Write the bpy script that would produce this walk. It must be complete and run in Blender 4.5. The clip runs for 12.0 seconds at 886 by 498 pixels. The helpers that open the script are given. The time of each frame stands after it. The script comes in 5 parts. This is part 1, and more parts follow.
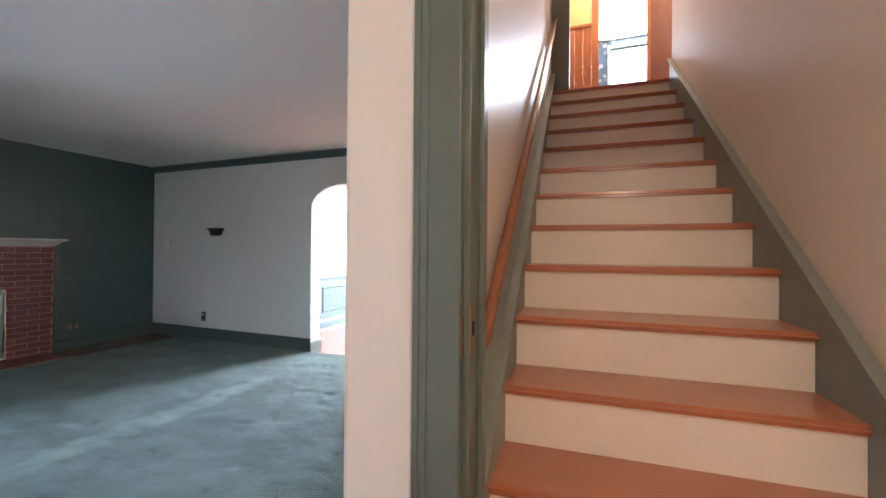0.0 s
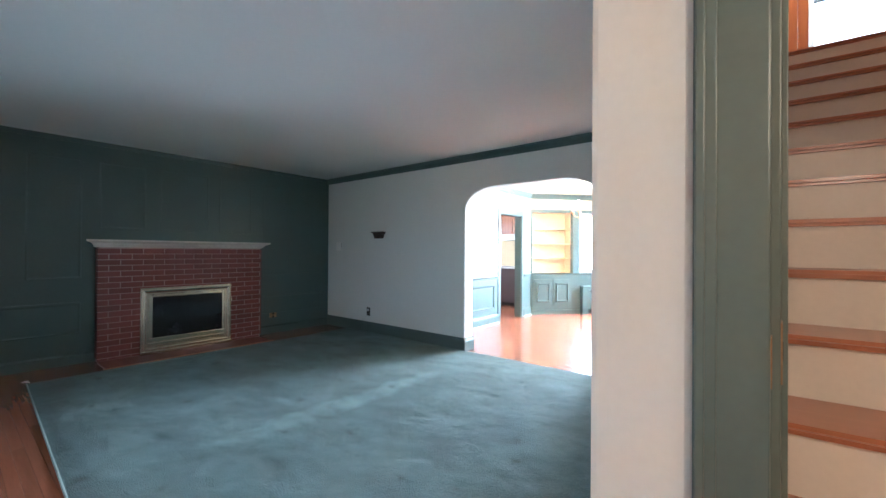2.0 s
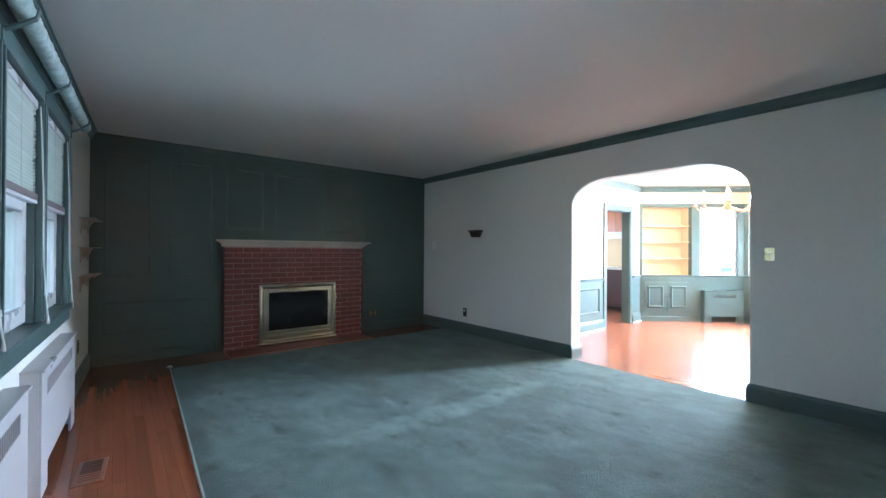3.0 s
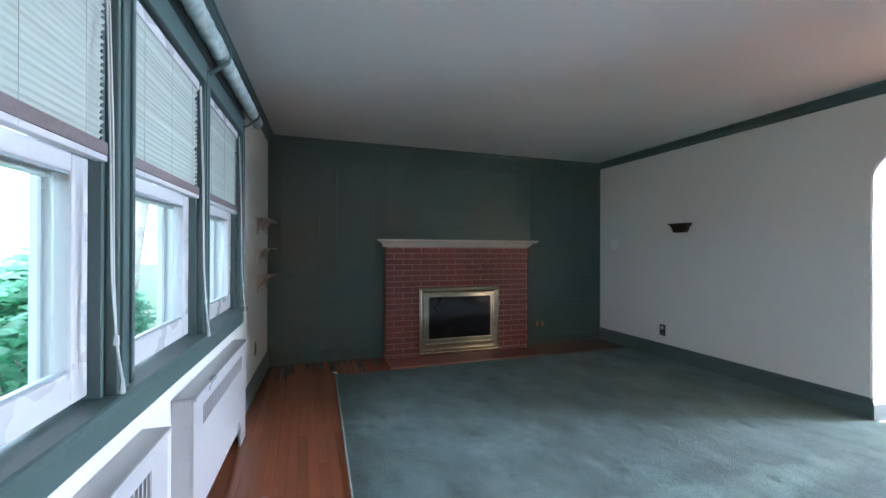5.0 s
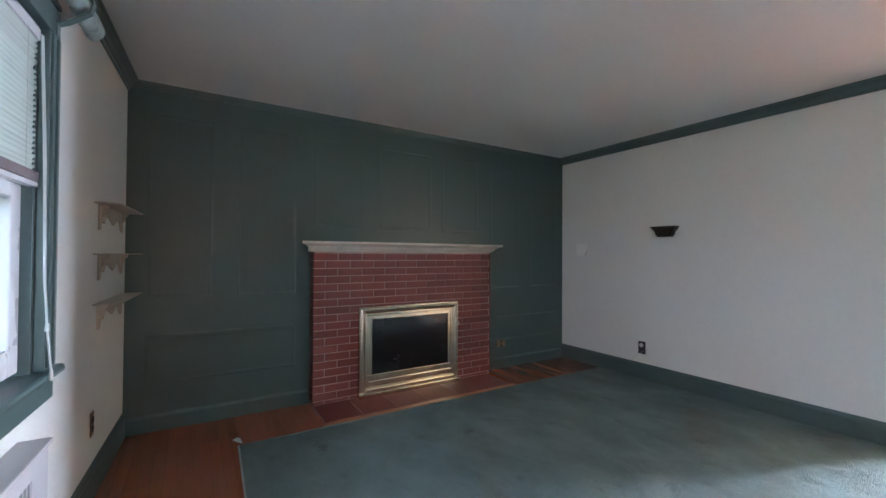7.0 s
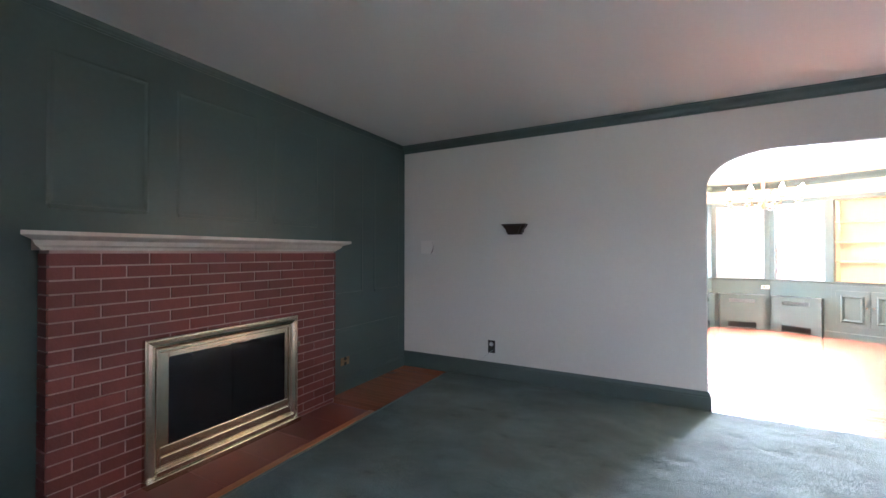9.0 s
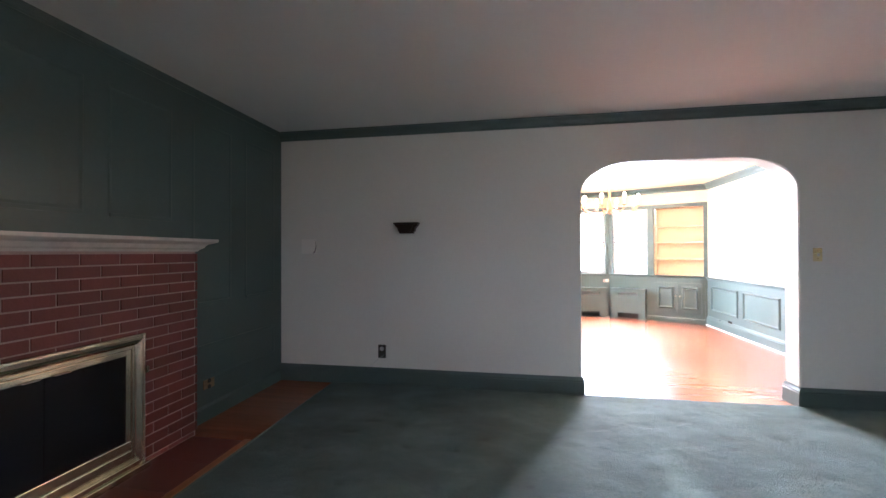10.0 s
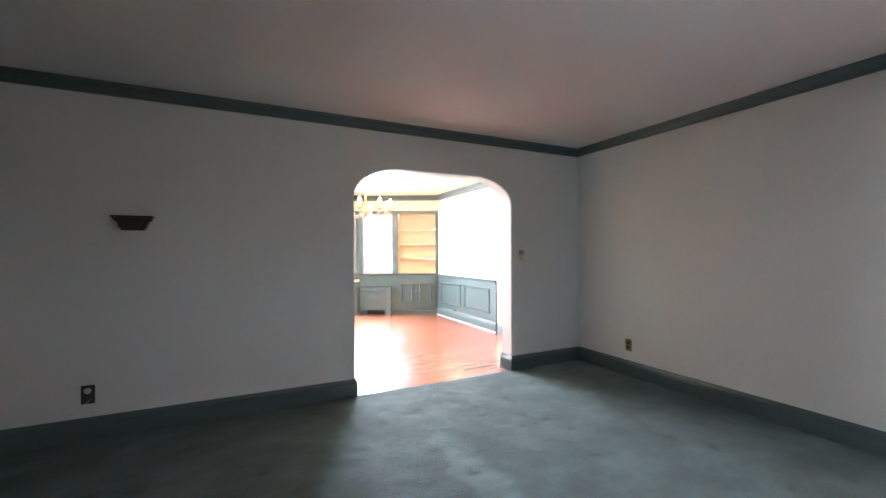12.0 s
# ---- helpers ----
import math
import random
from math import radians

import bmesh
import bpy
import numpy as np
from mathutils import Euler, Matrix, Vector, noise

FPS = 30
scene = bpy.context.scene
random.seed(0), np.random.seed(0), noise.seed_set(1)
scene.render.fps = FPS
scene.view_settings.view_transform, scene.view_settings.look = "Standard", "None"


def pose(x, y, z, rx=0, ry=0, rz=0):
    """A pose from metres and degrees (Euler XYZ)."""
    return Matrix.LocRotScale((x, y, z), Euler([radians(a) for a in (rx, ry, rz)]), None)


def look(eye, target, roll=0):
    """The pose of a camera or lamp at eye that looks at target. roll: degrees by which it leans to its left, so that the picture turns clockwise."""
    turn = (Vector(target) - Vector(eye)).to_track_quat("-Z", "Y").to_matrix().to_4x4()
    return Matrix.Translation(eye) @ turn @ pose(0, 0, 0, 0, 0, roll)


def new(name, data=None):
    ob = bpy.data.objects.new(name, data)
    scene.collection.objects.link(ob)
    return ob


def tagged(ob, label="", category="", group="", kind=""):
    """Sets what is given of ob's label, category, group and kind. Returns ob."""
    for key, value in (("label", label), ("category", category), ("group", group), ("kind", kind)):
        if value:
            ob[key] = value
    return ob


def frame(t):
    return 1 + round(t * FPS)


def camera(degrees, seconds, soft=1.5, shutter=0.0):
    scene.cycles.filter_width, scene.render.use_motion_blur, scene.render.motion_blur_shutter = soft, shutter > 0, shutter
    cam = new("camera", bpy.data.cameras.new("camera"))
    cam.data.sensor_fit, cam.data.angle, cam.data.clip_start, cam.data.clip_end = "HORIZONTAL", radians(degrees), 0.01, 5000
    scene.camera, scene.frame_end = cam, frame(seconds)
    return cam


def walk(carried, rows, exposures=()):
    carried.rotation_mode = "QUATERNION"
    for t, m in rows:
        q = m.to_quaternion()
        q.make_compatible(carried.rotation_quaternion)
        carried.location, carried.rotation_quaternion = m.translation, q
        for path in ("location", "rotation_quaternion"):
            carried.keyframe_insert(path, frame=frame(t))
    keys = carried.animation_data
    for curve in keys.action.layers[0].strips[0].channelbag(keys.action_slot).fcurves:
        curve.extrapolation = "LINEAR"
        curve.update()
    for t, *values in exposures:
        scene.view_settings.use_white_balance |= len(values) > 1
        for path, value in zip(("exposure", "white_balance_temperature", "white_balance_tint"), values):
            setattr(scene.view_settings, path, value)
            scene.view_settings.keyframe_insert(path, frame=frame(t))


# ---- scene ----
cam = camera(95.2, 12.0)
PATH = [
    (0, (0.138, -0.129, 1.246), (-0.583, 1.736, 1.257), 0.5),
    (0.5, (0.07, -0.146, 1.247), (-0.764, 1.672, 1.255), 0.4),
    (1, (-0.008, -0.167, 1.247), (-0.97, 1.587, 1.254), 0.3),
    (1.5, (-0.085, -0.177, 1.246), (-1.188, 1.492, 1.256), 0.5),
    (2, (-0.175, -0.193, 1.244), (-1.436, 1.36, 1.256), 0.4),
    (2.5, (-0.284, -0.196, 1.242), (-1.694, 1.221, 1.252), 0.5),
    (3, (-0.472, -0.150, 1.234), (-2.028, 1.106, 1.242), 0.4),
    (3.5, (-0.63, -0.124, 1.222), (-2.304, 0.97, 1.228), 0.4),
    (3.7, (-0.713, -0.115, 1.223), (-2.423, 0.922, 1.225), 0.4),
    (5.3, (-1.561, 0.003, 1.235), (-3.459, 0.631, 1.24), 0.2),
    (5.5, (-1.684, 0.012, 1.234), (-3.582, 0.642, 1.241), 0.2),
    (6, (-1.984, 0.019, 1.243), (-3.837, 0.772, 1.254), 0.2),
    (6.5, (-2.262, 0.027, 1.247), (-4.047, 0.928, 1.261), 0.2),
    (6.7, (-2.368, 0.022, 1.247), (-4.123, 0.98, 1.267), 0.3),
    (8.3, (-3.186, 0.053, 1.253), (-4.49, 1.57, 1.272), -0.1),
    (8.5, (-3.279, 0.071, 1.252), (-4.495, 1.659, 1.268), -0.1),
    (9, (-3.461, 0.11, 1.253), (-4.412, 1.87, 1.272), -0.0),
    (9.5, (-3.608, 0.155, 1.255), (-4.275, 2.04, 1.272), -0.2),
    (10, (-3.725, 0.217, 1.254), (-4.069, 2.187, 1.27), -0.2),
    (10.5, (-3.809, 0.277, 1.249), (-3.84, 2.277, 1.264), -0.3),
    (11, (-3.893, 0.337, 1.244), (-3.587, 2.313, 1.262), -0.3),
    (11.5, (-3.973, 0.369, 1.261), (-3.365, 2.274, 1.276), -0.3),
    (12, (-4.017, 0.383, 1.271), (-3.131, 2.176, 1.283), -0.3),
]
EXPOSURE = [(0, 0.75, 5250, 12), (2, 0.7, 4850, 5), (3.5, 0.44, 5000, 5), (5.5, 0.95, 5150, 10), (6.5, 1.2, 5300, 14), (8.5, 1.2, 5350, 19), (9.5, 0.88, 5450, 20), (10.5, 0.28, 5600, 19), (12, 0.2, 5600, 17)]
walk(cam, [(t, look(eye, target, roll)) for t, eye, target, roll in PATH], EXPOSURE)

# ---- world, sun and lamps ----
world = bpy.data.worlds.new("world")
scene.world = world
world.use_nodes = True
sky = world.node_tree.nodes.new("ShaderNodeTexSky")
sky.sky_type = "NISHITA"
sky.sun_disc = False
sky.sun_elevation, sky.sun_rotation = radians(48), radians(103)
sky.dust_density = 3.0
world.node_tree.links.new(sky.outputs[0], world.node_tree.nodes["Background"].inputs[0])
world.node_tree.nodes["Background"].inputs[1].default_value = 0.15

sun = new("sun", bpy.data.lights.new("sun", "SUN"))
sun.data.energy, sun.data.angle, sun.data.color = 5.0, radians(8), (1.0, 0.95, 0.88)
sun.matrix_world = look((0, 0, 20), (-17.5, 4.0, 0))

# the house's skew bits: the window wall and the two angled sides of the bay
SOUTH = pose(-6.0, -0.37, 0, 0, 0, -2.86)
LA, LB, RB, RA = (-3.9, 7.14), (-2.70, 8.5), (-1.90, 8.5), (-0.48, 7.75)


def facing(a, b):
    """Local frame of a wall that runs from a to b: x along it, y into the room on its left, z up."""
    return pose(a[0], a[1], 0, 0, 0, math.degrees(math.atan2(b[1] - a[1], b[0] - a[0])))


BAYL, BAYM, BAYR = facing(LB, LA), facing(RB, LB), facing(RA, RB)


def panel_lamp(name, m, w, h, energy, colour, spread=180):
    """An area lamp that fills an opening; it shines along the frame's +y."""
    ob = new(name, bpy.data.lights.new(name, "AREA"))
    ob.data.shape, ob.data.size, ob.data.size_y = "RECTANGLE", w, h
    ob.data.energy, ob.data.color, ob.data.spread = energy, colour, radians(spread)
    here = m.translation
    ahead = m.to_3x3() @ Vector((0, 1, 0))
    ob.matrix_world = look(here, here + ahead)
    return ob


DAY = (0.90, 0.98, 0.98)
panel_lamp("window_sky", SOUTH @ pose(2.3, -2.3, 3.3, -38, 0, 22), 3.4, 1.5, 85, DAY)
for bay, u, w, watts in ((BAYL, 0.436, 0.62, 190), (BAYM, 0.40, 0.62, 290), (BAYR, 1.235, 0.56, 480)):
    panel_lamp("bay_sky", bay @ pose(u, -0.42, 1.42, -24), w + 0.25, 1.65, watts, (0.96, 0.98, 0.98), 125)
panel_lamp("upper_window_sky", pose(0.72, 8.05, 4.75, 0, 0, 180), 0.8, 1.0, 120, (1, 0.94, 0.88))
# unseen warm lamp without a fixture, added to light the risers and post
hall_fill = new("hall_fill", bpy.data.lights.new("hall_fill", "POINT"))
hall_fill.data.energy, hall_fill.data.color, hall_fill.data.shadow_soft_size = 37, (1.0, 0.68, 0.41), 0.12
hall_fill.location = (0.75, -1.0, 2.2)
# unseen warm lamp added to brighten the upper stairs; it has no fixture
landing_fill = new("landing_fill", bpy.data.lights.new("landing_fill", "POINT"))
landing_fill.data.energy, landing_fill.data.color, landing_fill.data.shadow_soft_size = 46, (1.0, 0.68, 0.42), 0.12
landing_fill.location = (0.35, 4.75, 5.05)
candle_glow = new("candle_glow", bpy.data.lights.new("candle_glow", "POINT"))
candle_glow.data.energy, candle_glow.data.color, candle_glow.data.shadow_soft_size = 60, (1.0, 0.72, 0.42), 0.2
candle_glow.location = (-2.35, 6.41, 2.12)


# ---- materials ----
def ramp(nt, fac, stops):
    node = nt.nodes.new("ShaderNodeValToRGB")
    els = node.color_ramp.elements
    while len(els) < len(stops):
        els.new(0.5)
    for el, (p, c) in zip(els, stops):
        el.position, el.color = p, (*c, 1)
    nt.links.new(fac, node.inputs[0])
    return node.outputs[0]


def tone(c, k):
    return tuple(min(1, v * k) for v in c)


def surface(name, colour, rough=0.5, metal=0.0, coarse=1.5, fine=60.0, spread=0.12, bump=0.1, stretch=(1, 1, 1), rough_spread=0.1, per_piece=0.0, coat=0.0, spec=0.5):
    """Paint, plaster, metal or stone: coarse stains, fine grain, a relief of the grain, gloss that wanders."""
    m = bpy.data.materials.new(name)
    m.use_nodes = True
    nt = m.node_tree
    b = nt.nodes["Principled BSDF"]
    tc = nt.nodes.new("ShaderNodeTexCoord")
    mp = nt.nodes.new("ShaderNodeMapping")
    mp.inputs["Scale"].default_value = stretch
    nt.links.new(tc.outputs["Object"], mp.inputs[0])
    n1 = nt.nodes.new("ShaderNodeTexNoise")
    n1.inputs["Scale"].default_value, n1.inputs["Detail"].default_value = coarse, 4
    n2 = nt.nodes.new("ShaderNodeTexNoise")
    n2.inputs["Scale"].default_value, n2.inputs["Detail"].default_value = fine, 3
    for n in (n1, n2):
        nt.links.new(mp.outputs[0], n.inputs["Vector"])
    mix = nt.nodes.new("ShaderNodeMix")
    mix.data_type = "FLOAT"
    mix.inputs[0].default_value = 0.35
    nt.links.new(n1.outputs[0], mix.inputs[2])
    nt.links.new(n2.outputs[0], mix.inputs[3])
    col = ramp(nt, mix.outputs[0], [(0.3, tone(colour, 1 - spread)), (0.7, tone(colour, 1 + spread))])
    if per_piece:
        info = nt.nodes.new("ShaderNodeObjectInfo")
        hsv = nt.nodes.new("ShaderNodeHueSaturation")
        mr = nt.nodes.new("ShaderNodeMapRange")
        mr.inputs[3].default_value, mr.inputs[4].default_value = 1 - per_piece, 1 + per_piece
        nt.links.new(info.outputs["Random"], mr.inputs[0])
        nt.links.new(mr.outputs[0], hsv.inputs["Value"])
        nt.links.new(col, hsv.inputs["Color"])
        col = hsv.outputs[0]
    nt.links.new(col, b.inputs["Base Color"])
    rr = nt.nodes.new("ShaderNodeMapRange")
    rr.inputs[3].default_value, rr.inputs[4].default_value = max(0.02, rough - rough_spread), min(1, rough + rough_spread)
    nt.links.new(n1.outputs[0], rr.inputs[0])
    nt.links.new(rr.outputs[0], b.inputs["Roughness"])
    b.inputs["Metallic"].default_value = metal
    b.inputs["Coat Weight"].default_value = coat
    b.inputs["Specular IOR Level"].default_value = spec
    if bump:
        bn = nt.nodes.new("ShaderNodeBump")
        bn.inputs["Strength"].default_value, bn.inputs["Distance"].default_value = bump, 0.004
        nt.links.new(n2.outputs[0], bn.inputs["Height"])
        nt.links.new(bn.outputs[0], b.inputs["Normal"])
    return m


def wood(name, light, dark, rough=0.35, along=0, scale=1.0, per_piece=0.0, coat=0.2, knots=False):
    """Wood with grain drawn out along an axis (0 x, 1 y, 2 z)."""
    m = bpy.data.materials.new(name)
    m.use_nodes = True
    nt = m.node_tree
    b = nt.nodes["Principled BSDF"]
    tc = nt.nodes.new("ShaderNodeTexCoord")
    mp = nt.nodes.new("ShaderNodeMapping")
    st = [14.0 * scale] * 3
    st[along] = 0.9 * scale
    mp.inputs["Scale"].default_value = st
    info = nt.nodes.new("ShaderNodeObjectInfo")
    off = nt.nodes.new("ShaderNodeVectorMath")
    off.operation = "MULTIPLY_ADD"
    nt.links.new(info.outputs["Random"], off.inputs[0])
    off.inputs[1].default_value = (7.0, 9.0, 11.0)
    nt.links.new(tc.outputs["Object"], off.inputs[2])
    nt.links.new(off.outputs[0], mp.inputs[0])
    n1 = nt.nodes.new("ShaderNodeTexNoise")
    n1.inputs["Scale"].default_value, n1.inputs["Detail"].default_value, n1.inputs["Distortion"].default_value = 1.6, 6, 0.6
    nt.links.new(mp.outputs[0], n1.inputs["Vector"])
    n2 = nt.nodes.new("ShaderNodeTexNoise")
    n2.inputs["Scale"].default_value, n2.inputs["Detail"].default_value = 9.0, 4
    nt.links.new(mp.outputs[0], n2.inputs["Vector"])
    mix = nt.nodes.new("ShaderNodeMix")
    mix.data_type = "FLOAT"
    mix.inputs[0].default_value = 0.4
    nt.links.new(n1.outputs[0], mix.inputs[2])
    nt.links.new(n2.outputs[0], mix.inputs[3])
    col = ramp(nt, mix.outputs[0], [(0.22, dark), (0.70, light), (0.85, tone(light, 1.03))])
    if knots:
        vo = nt.nodes.new("ShaderNodeTexVoronoi")
        vo.inputs["Scale"].default_value = 5.0
        nt.links.new(tc.outputs["Object"], vo.inputs["Vector"])
        spot = ramp(nt, vo.outputs["Distance"], [(0.05, (0.35, 0.3, 0.3)), (0.16, (1, 1, 1))])
        mu = nt.nodes.new("ShaderNodeMix")
        mu.data_type, mu.blend_type = "RGBA", "MULTIPLY"
        mu.inputs[0].default_value = 1.0
        nt.links.new(col, mu.inputs[6])
        nt.links.new(spot, mu.inputs[7])
        col = mu.outputs[2]
    if per_piece:
        hsv = nt.nodes.new("ShaderNodeHueSaturation")
        mr = nt.nodes.new("ShaderNodeMapRange")
        mr.inputs[3].default_value, mr.inputs[4].default_value = 1 - per_piece, 1 + per_piece
        nt.links.new(info.outputs["Random"], mr.inputs[0])
        nt.links.new(mr.outputs[0], hsv.inputs["Value"])
        nt.links.new(col, hsv.inputs["Color"])
        col = hsv.outputs[0]
    nt.links.new(col, b.inputs["Base Color"])
    rr = nt.nodes.new("ShaderNodeMapRange")
    rr.inputs[3].default_value, rr.inputs[4].default_value = max(0.05, rough - 0.015), rough + 0.02
    nt.links.new(n1.outputs[0], rr.inputs[0])
    nt.links.new(rr.outputs[0], b.inputs["Roughness"])
    b.inputs["Coat Weight"].default_value, b.inputs["Coat Roughness"].default_value = coat, 0.18
    bn = nt.nodes.new("ShaderNodeBump")
    bn.inputs["Strength"].default_value, bn.inputs["Distance"].default_value = 0.03, 0.001
    nt.links.new(n2.outputs[0], bn.inputs["Height"])
    nt.links.new(bn.outputs[0], b.inputs["Normal"])
    return m


def glowing(name, colour, strength):
    m = bpy.data.materials.new(name)
    m.use_nodes = True
    b = m.node_tree.nodes["Principled BSDF"]
    b.inputs["Base Color"].default_value = (*colour, 1)
    b.inputs["Emission Color"].default_value = (*colour, 1)
    b.inputs["Emission Strength"].default_value = strength
    return m


def glass(name, colour=(1, 1, 1), rough=0.0):
    m = bpy.data.materials.new(name)
    m.use_nodes = True
    b = m.node_tree.nodes["Principled BSDF"]
    b.inputs["Base Color"].default_value = (*colour, 1)
    b.inputs["Transmission Weight"].default_value = 1.0
    b.inputs["Roughness"].default_value = rough
    b.inputs["IOR"].default_value = 1.1
    return m


def carpet_material():
    m = bpy.data.materials.new("carpet_pile")
    m.use_nodes = True
    nt = m.node_tree
    b = nt.nodes["Principled BSDF"]
    tc = nt.nodes.new("ShaderNodeTexCoord")
    mp = nt.nodes.new("ShaderNodeMapping")
    mp.inputs["Scale"].default_value = (1.0, 1.35, 1.0)
    mp.inputs["Rotation"].default_value = (0, 0, radians(-25))
    nt.links.new(tc.outputs["Object"], mp.inputs[0])
    tread = nt.nodes.new("ShaderNodeTexNoise")
    tread.inputs["Scale"].default_value, tread.inputs["Detail"].default_value, tread.inputs["Distortion"].default_value = 2.4, 8, 0.3
    nt.links.new(mp.outputs[0], tread.inputs["Vector"])
    prints = nt.nodes.new("ShaderNodeTexNoise")
    prints.inputs["Scale"].default_value, prints.inputs["Detail"].default_value = 6.0, 6
    nt.links.new(mp.outputs[0], prints.inputs["Vector"])
    pile = nt.nodes.new("ShaderNodeTexNoise")
    pile.inputs["Scale"].default_value, pile.inputs["Detail"].default_value = 150, 3
    nt.links.new(tc.outputs["Object"], pile.inputs["Vector"])
    a = ramp(nt, tread.outputs[0], [(0.34, (0.084, 0.134, 0.130)), (0.50, (0.108, 0.172, 0.166)), (0.66, (0.142, 0.215, 0.208))])
    c = ramp(nt, prints.outputs[0], [(0.27, (0.40, 0.40, 0.40)), (0.36, (0.88, 0.88, 0.88)), (0.55, (1.0, 1.0, 1.0)), (0.75, (1.12, 1.12, 1.12))])
    mu = nt.nodes.new("ShaderNodeMix")
    mu.data_type, mu.blend_type = "RGBA", "MULTIPLY"
    mu.inputs[0].default_value = 0.8
    nt.links.new(a, mu.inputs[6])
    nt.links.new(c, mu.inputs[7])
    d = ramp(nt, pile.outputs[0], [(0.3, (0.62, 0.62, 0.62)), (0.7, (1.15, 1.15, 1.15))])
    mv = nt.nodes.new("ShaderNodeMix")
    mv.data_type, mv.blend_type = "RGBA", "MULTIPLY"
    mv.inputs[0].default_value = 1.0
    nt.links.new(mu.outputs[2], mv.inputs[6])
    nt.links.new(d, mv.inputs[7])
    # a long pale streak multiplied over the pile colour
    streak = nt.nodes.new("ShaderNodeMapping")
    streak.vector_type = "TEXTURE"
    streak.inputs["Location"].default_value = (-2.84, 1.90, 0)
    streak.inputs["Rotation"].default_value = (0, 0, radians(88.7))
    streak.inputs["Scale"].default_value = (1.25, 0.16, 1)
    nt.links.new(tc.outputs["Object"], streak.inputs[0])
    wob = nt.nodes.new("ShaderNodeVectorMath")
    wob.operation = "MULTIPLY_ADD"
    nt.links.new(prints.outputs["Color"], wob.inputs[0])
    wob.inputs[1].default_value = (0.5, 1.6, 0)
    nt.links.new(streak.outputs[0], wob.inputs[2])
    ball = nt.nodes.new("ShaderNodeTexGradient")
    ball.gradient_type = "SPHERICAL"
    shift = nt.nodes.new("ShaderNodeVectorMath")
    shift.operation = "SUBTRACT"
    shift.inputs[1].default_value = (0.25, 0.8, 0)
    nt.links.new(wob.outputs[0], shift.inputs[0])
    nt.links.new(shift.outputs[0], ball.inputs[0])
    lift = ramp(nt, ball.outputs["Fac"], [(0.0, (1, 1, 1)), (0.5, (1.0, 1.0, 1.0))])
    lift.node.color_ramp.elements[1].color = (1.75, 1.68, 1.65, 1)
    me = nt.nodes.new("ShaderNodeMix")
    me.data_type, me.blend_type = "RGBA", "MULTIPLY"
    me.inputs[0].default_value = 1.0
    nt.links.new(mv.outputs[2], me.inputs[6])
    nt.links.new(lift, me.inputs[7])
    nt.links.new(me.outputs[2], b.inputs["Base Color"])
    b.inputs["Roughness"].default_value = 0.95
    b.inputs["Sheen Weight"].default_value = 0.15
    b.inputs["Sheen Roughness"].default_value = 0.4
    add = nt.nodes.new("ShaderNodeMath")
    add.operation = "MULTIPLY_ADD"
    nt.links.new(prints.outputs[0], add.inputs[0])
    add.inputs[1].default_value = 1.2
    nt.links.new(pile.outputs[0], add.inputs[2])
    bn = nt.nodes.new("ShaderNodeBump")
    bn.inputs["Strength"].default_value, bn.inputs["Distance"].default_value = 0.9, 0.018
    nt.links.new(add.outputs[0], bn.inputs["Height"])
    nt.links.new(bn.outputs[0], b.inputs["Normal"])
    return m


def slat_material():
    m = bpy.data.materials.new("blind_slat")
    m.use_nodes = True
    nt = m.node_tree
    b = nt.nodes["Principled BSDF"]
    b.inputs["Base Color"].default_value = (0.60, 0.62, 0.58, 1)
    b.inputs["Roughness"].default_value = 0.4
    tr = nt.nodes.new("ShaderNodeBsdfTranslucent")
    tr.inputs[0].default_value = (0.50, 0.66, 0.60, 1)
    ms = nt.nodes.new("ShaderNodeMixShader")
    ms.inputs[0].default_value = 0.22
    nt.links.new(b.outputs[0], ms.inputs[1])
    nt.links.new(tr.outputs[0], ms.inputs[2])
    nt.links.new(ms.outputs[0], nt.nodes["Material Output"].inputs[0])
    return m


def wallpaper_material():
    m = bpy.data.materials.new("floral_wallpaper")
    m.use_nodes = True
    nt = m.node_tree
    b = nt.nodes["Principled BSDF"]
    tc = nt.nodes.new("ShaderNodeTexCoord")
    vo = nt.nodes.new("ShaderNodeTexVoronoi")
    vo.inputs["Scale"].default_value = 9.0
    nt.links.new(tc.outputs["Object"], vo.inputs["Vector"])
    col = ramp(nt, vo.outputs["Distance"], [(0.12, (0.55, 0.30, 0.30)), (0.30, (0.35, 0.36, 0.34)), (0.42, (0.08, 0.11, 0.14))])
    nt.links.new(col, b.inputs["Base Color"])
    b.inputs["Roughness"].default_value = 0.7
    return m


PLASTER = surface("plaster_white", (0.72, 0.72, 0.69), rough=0.55, coarse=0.9, fine=45, spread=0.04, bump=0.10)
HALLPLASTER = surface("plaster_cream", (0.74, 0.66, 0.56), rough=0.45, coarse=0.9, fine=35, spread=0.04, bump=0.12)
CEILING = surface("ceiling_paint", (0.74, 0.73, 0.71), rough=0.7, coarse=0.6, fine=40, spread=0.03, bump=0.06)
GREENWALL = surface("panel_green", (0.062, 0.100, 0.096), rough=0.34, coarse=1.2, fine=35, spread=0.10, bump=0.05)
TRIM = surface("trim_green", (0.082, 0.118, 0.114), rough=0.32, coarse=2.0, fine=40, spread=0.10, bump=0.06)
CREAM = surface("shelf_cream", (0.84, 0.68, 0.50), rough=0.45, spread=0.04, bump=0.04)
DINEWALL = surface("dining_plaster", (0.82, 0.70, 0.48), rough=0.55, spread=0.04, bump=0.08)
WHITETRIM = surface("white_enamel", (0.76, 0.76, 0.75), rough=0.3, spread=0.04, bump=0.04)
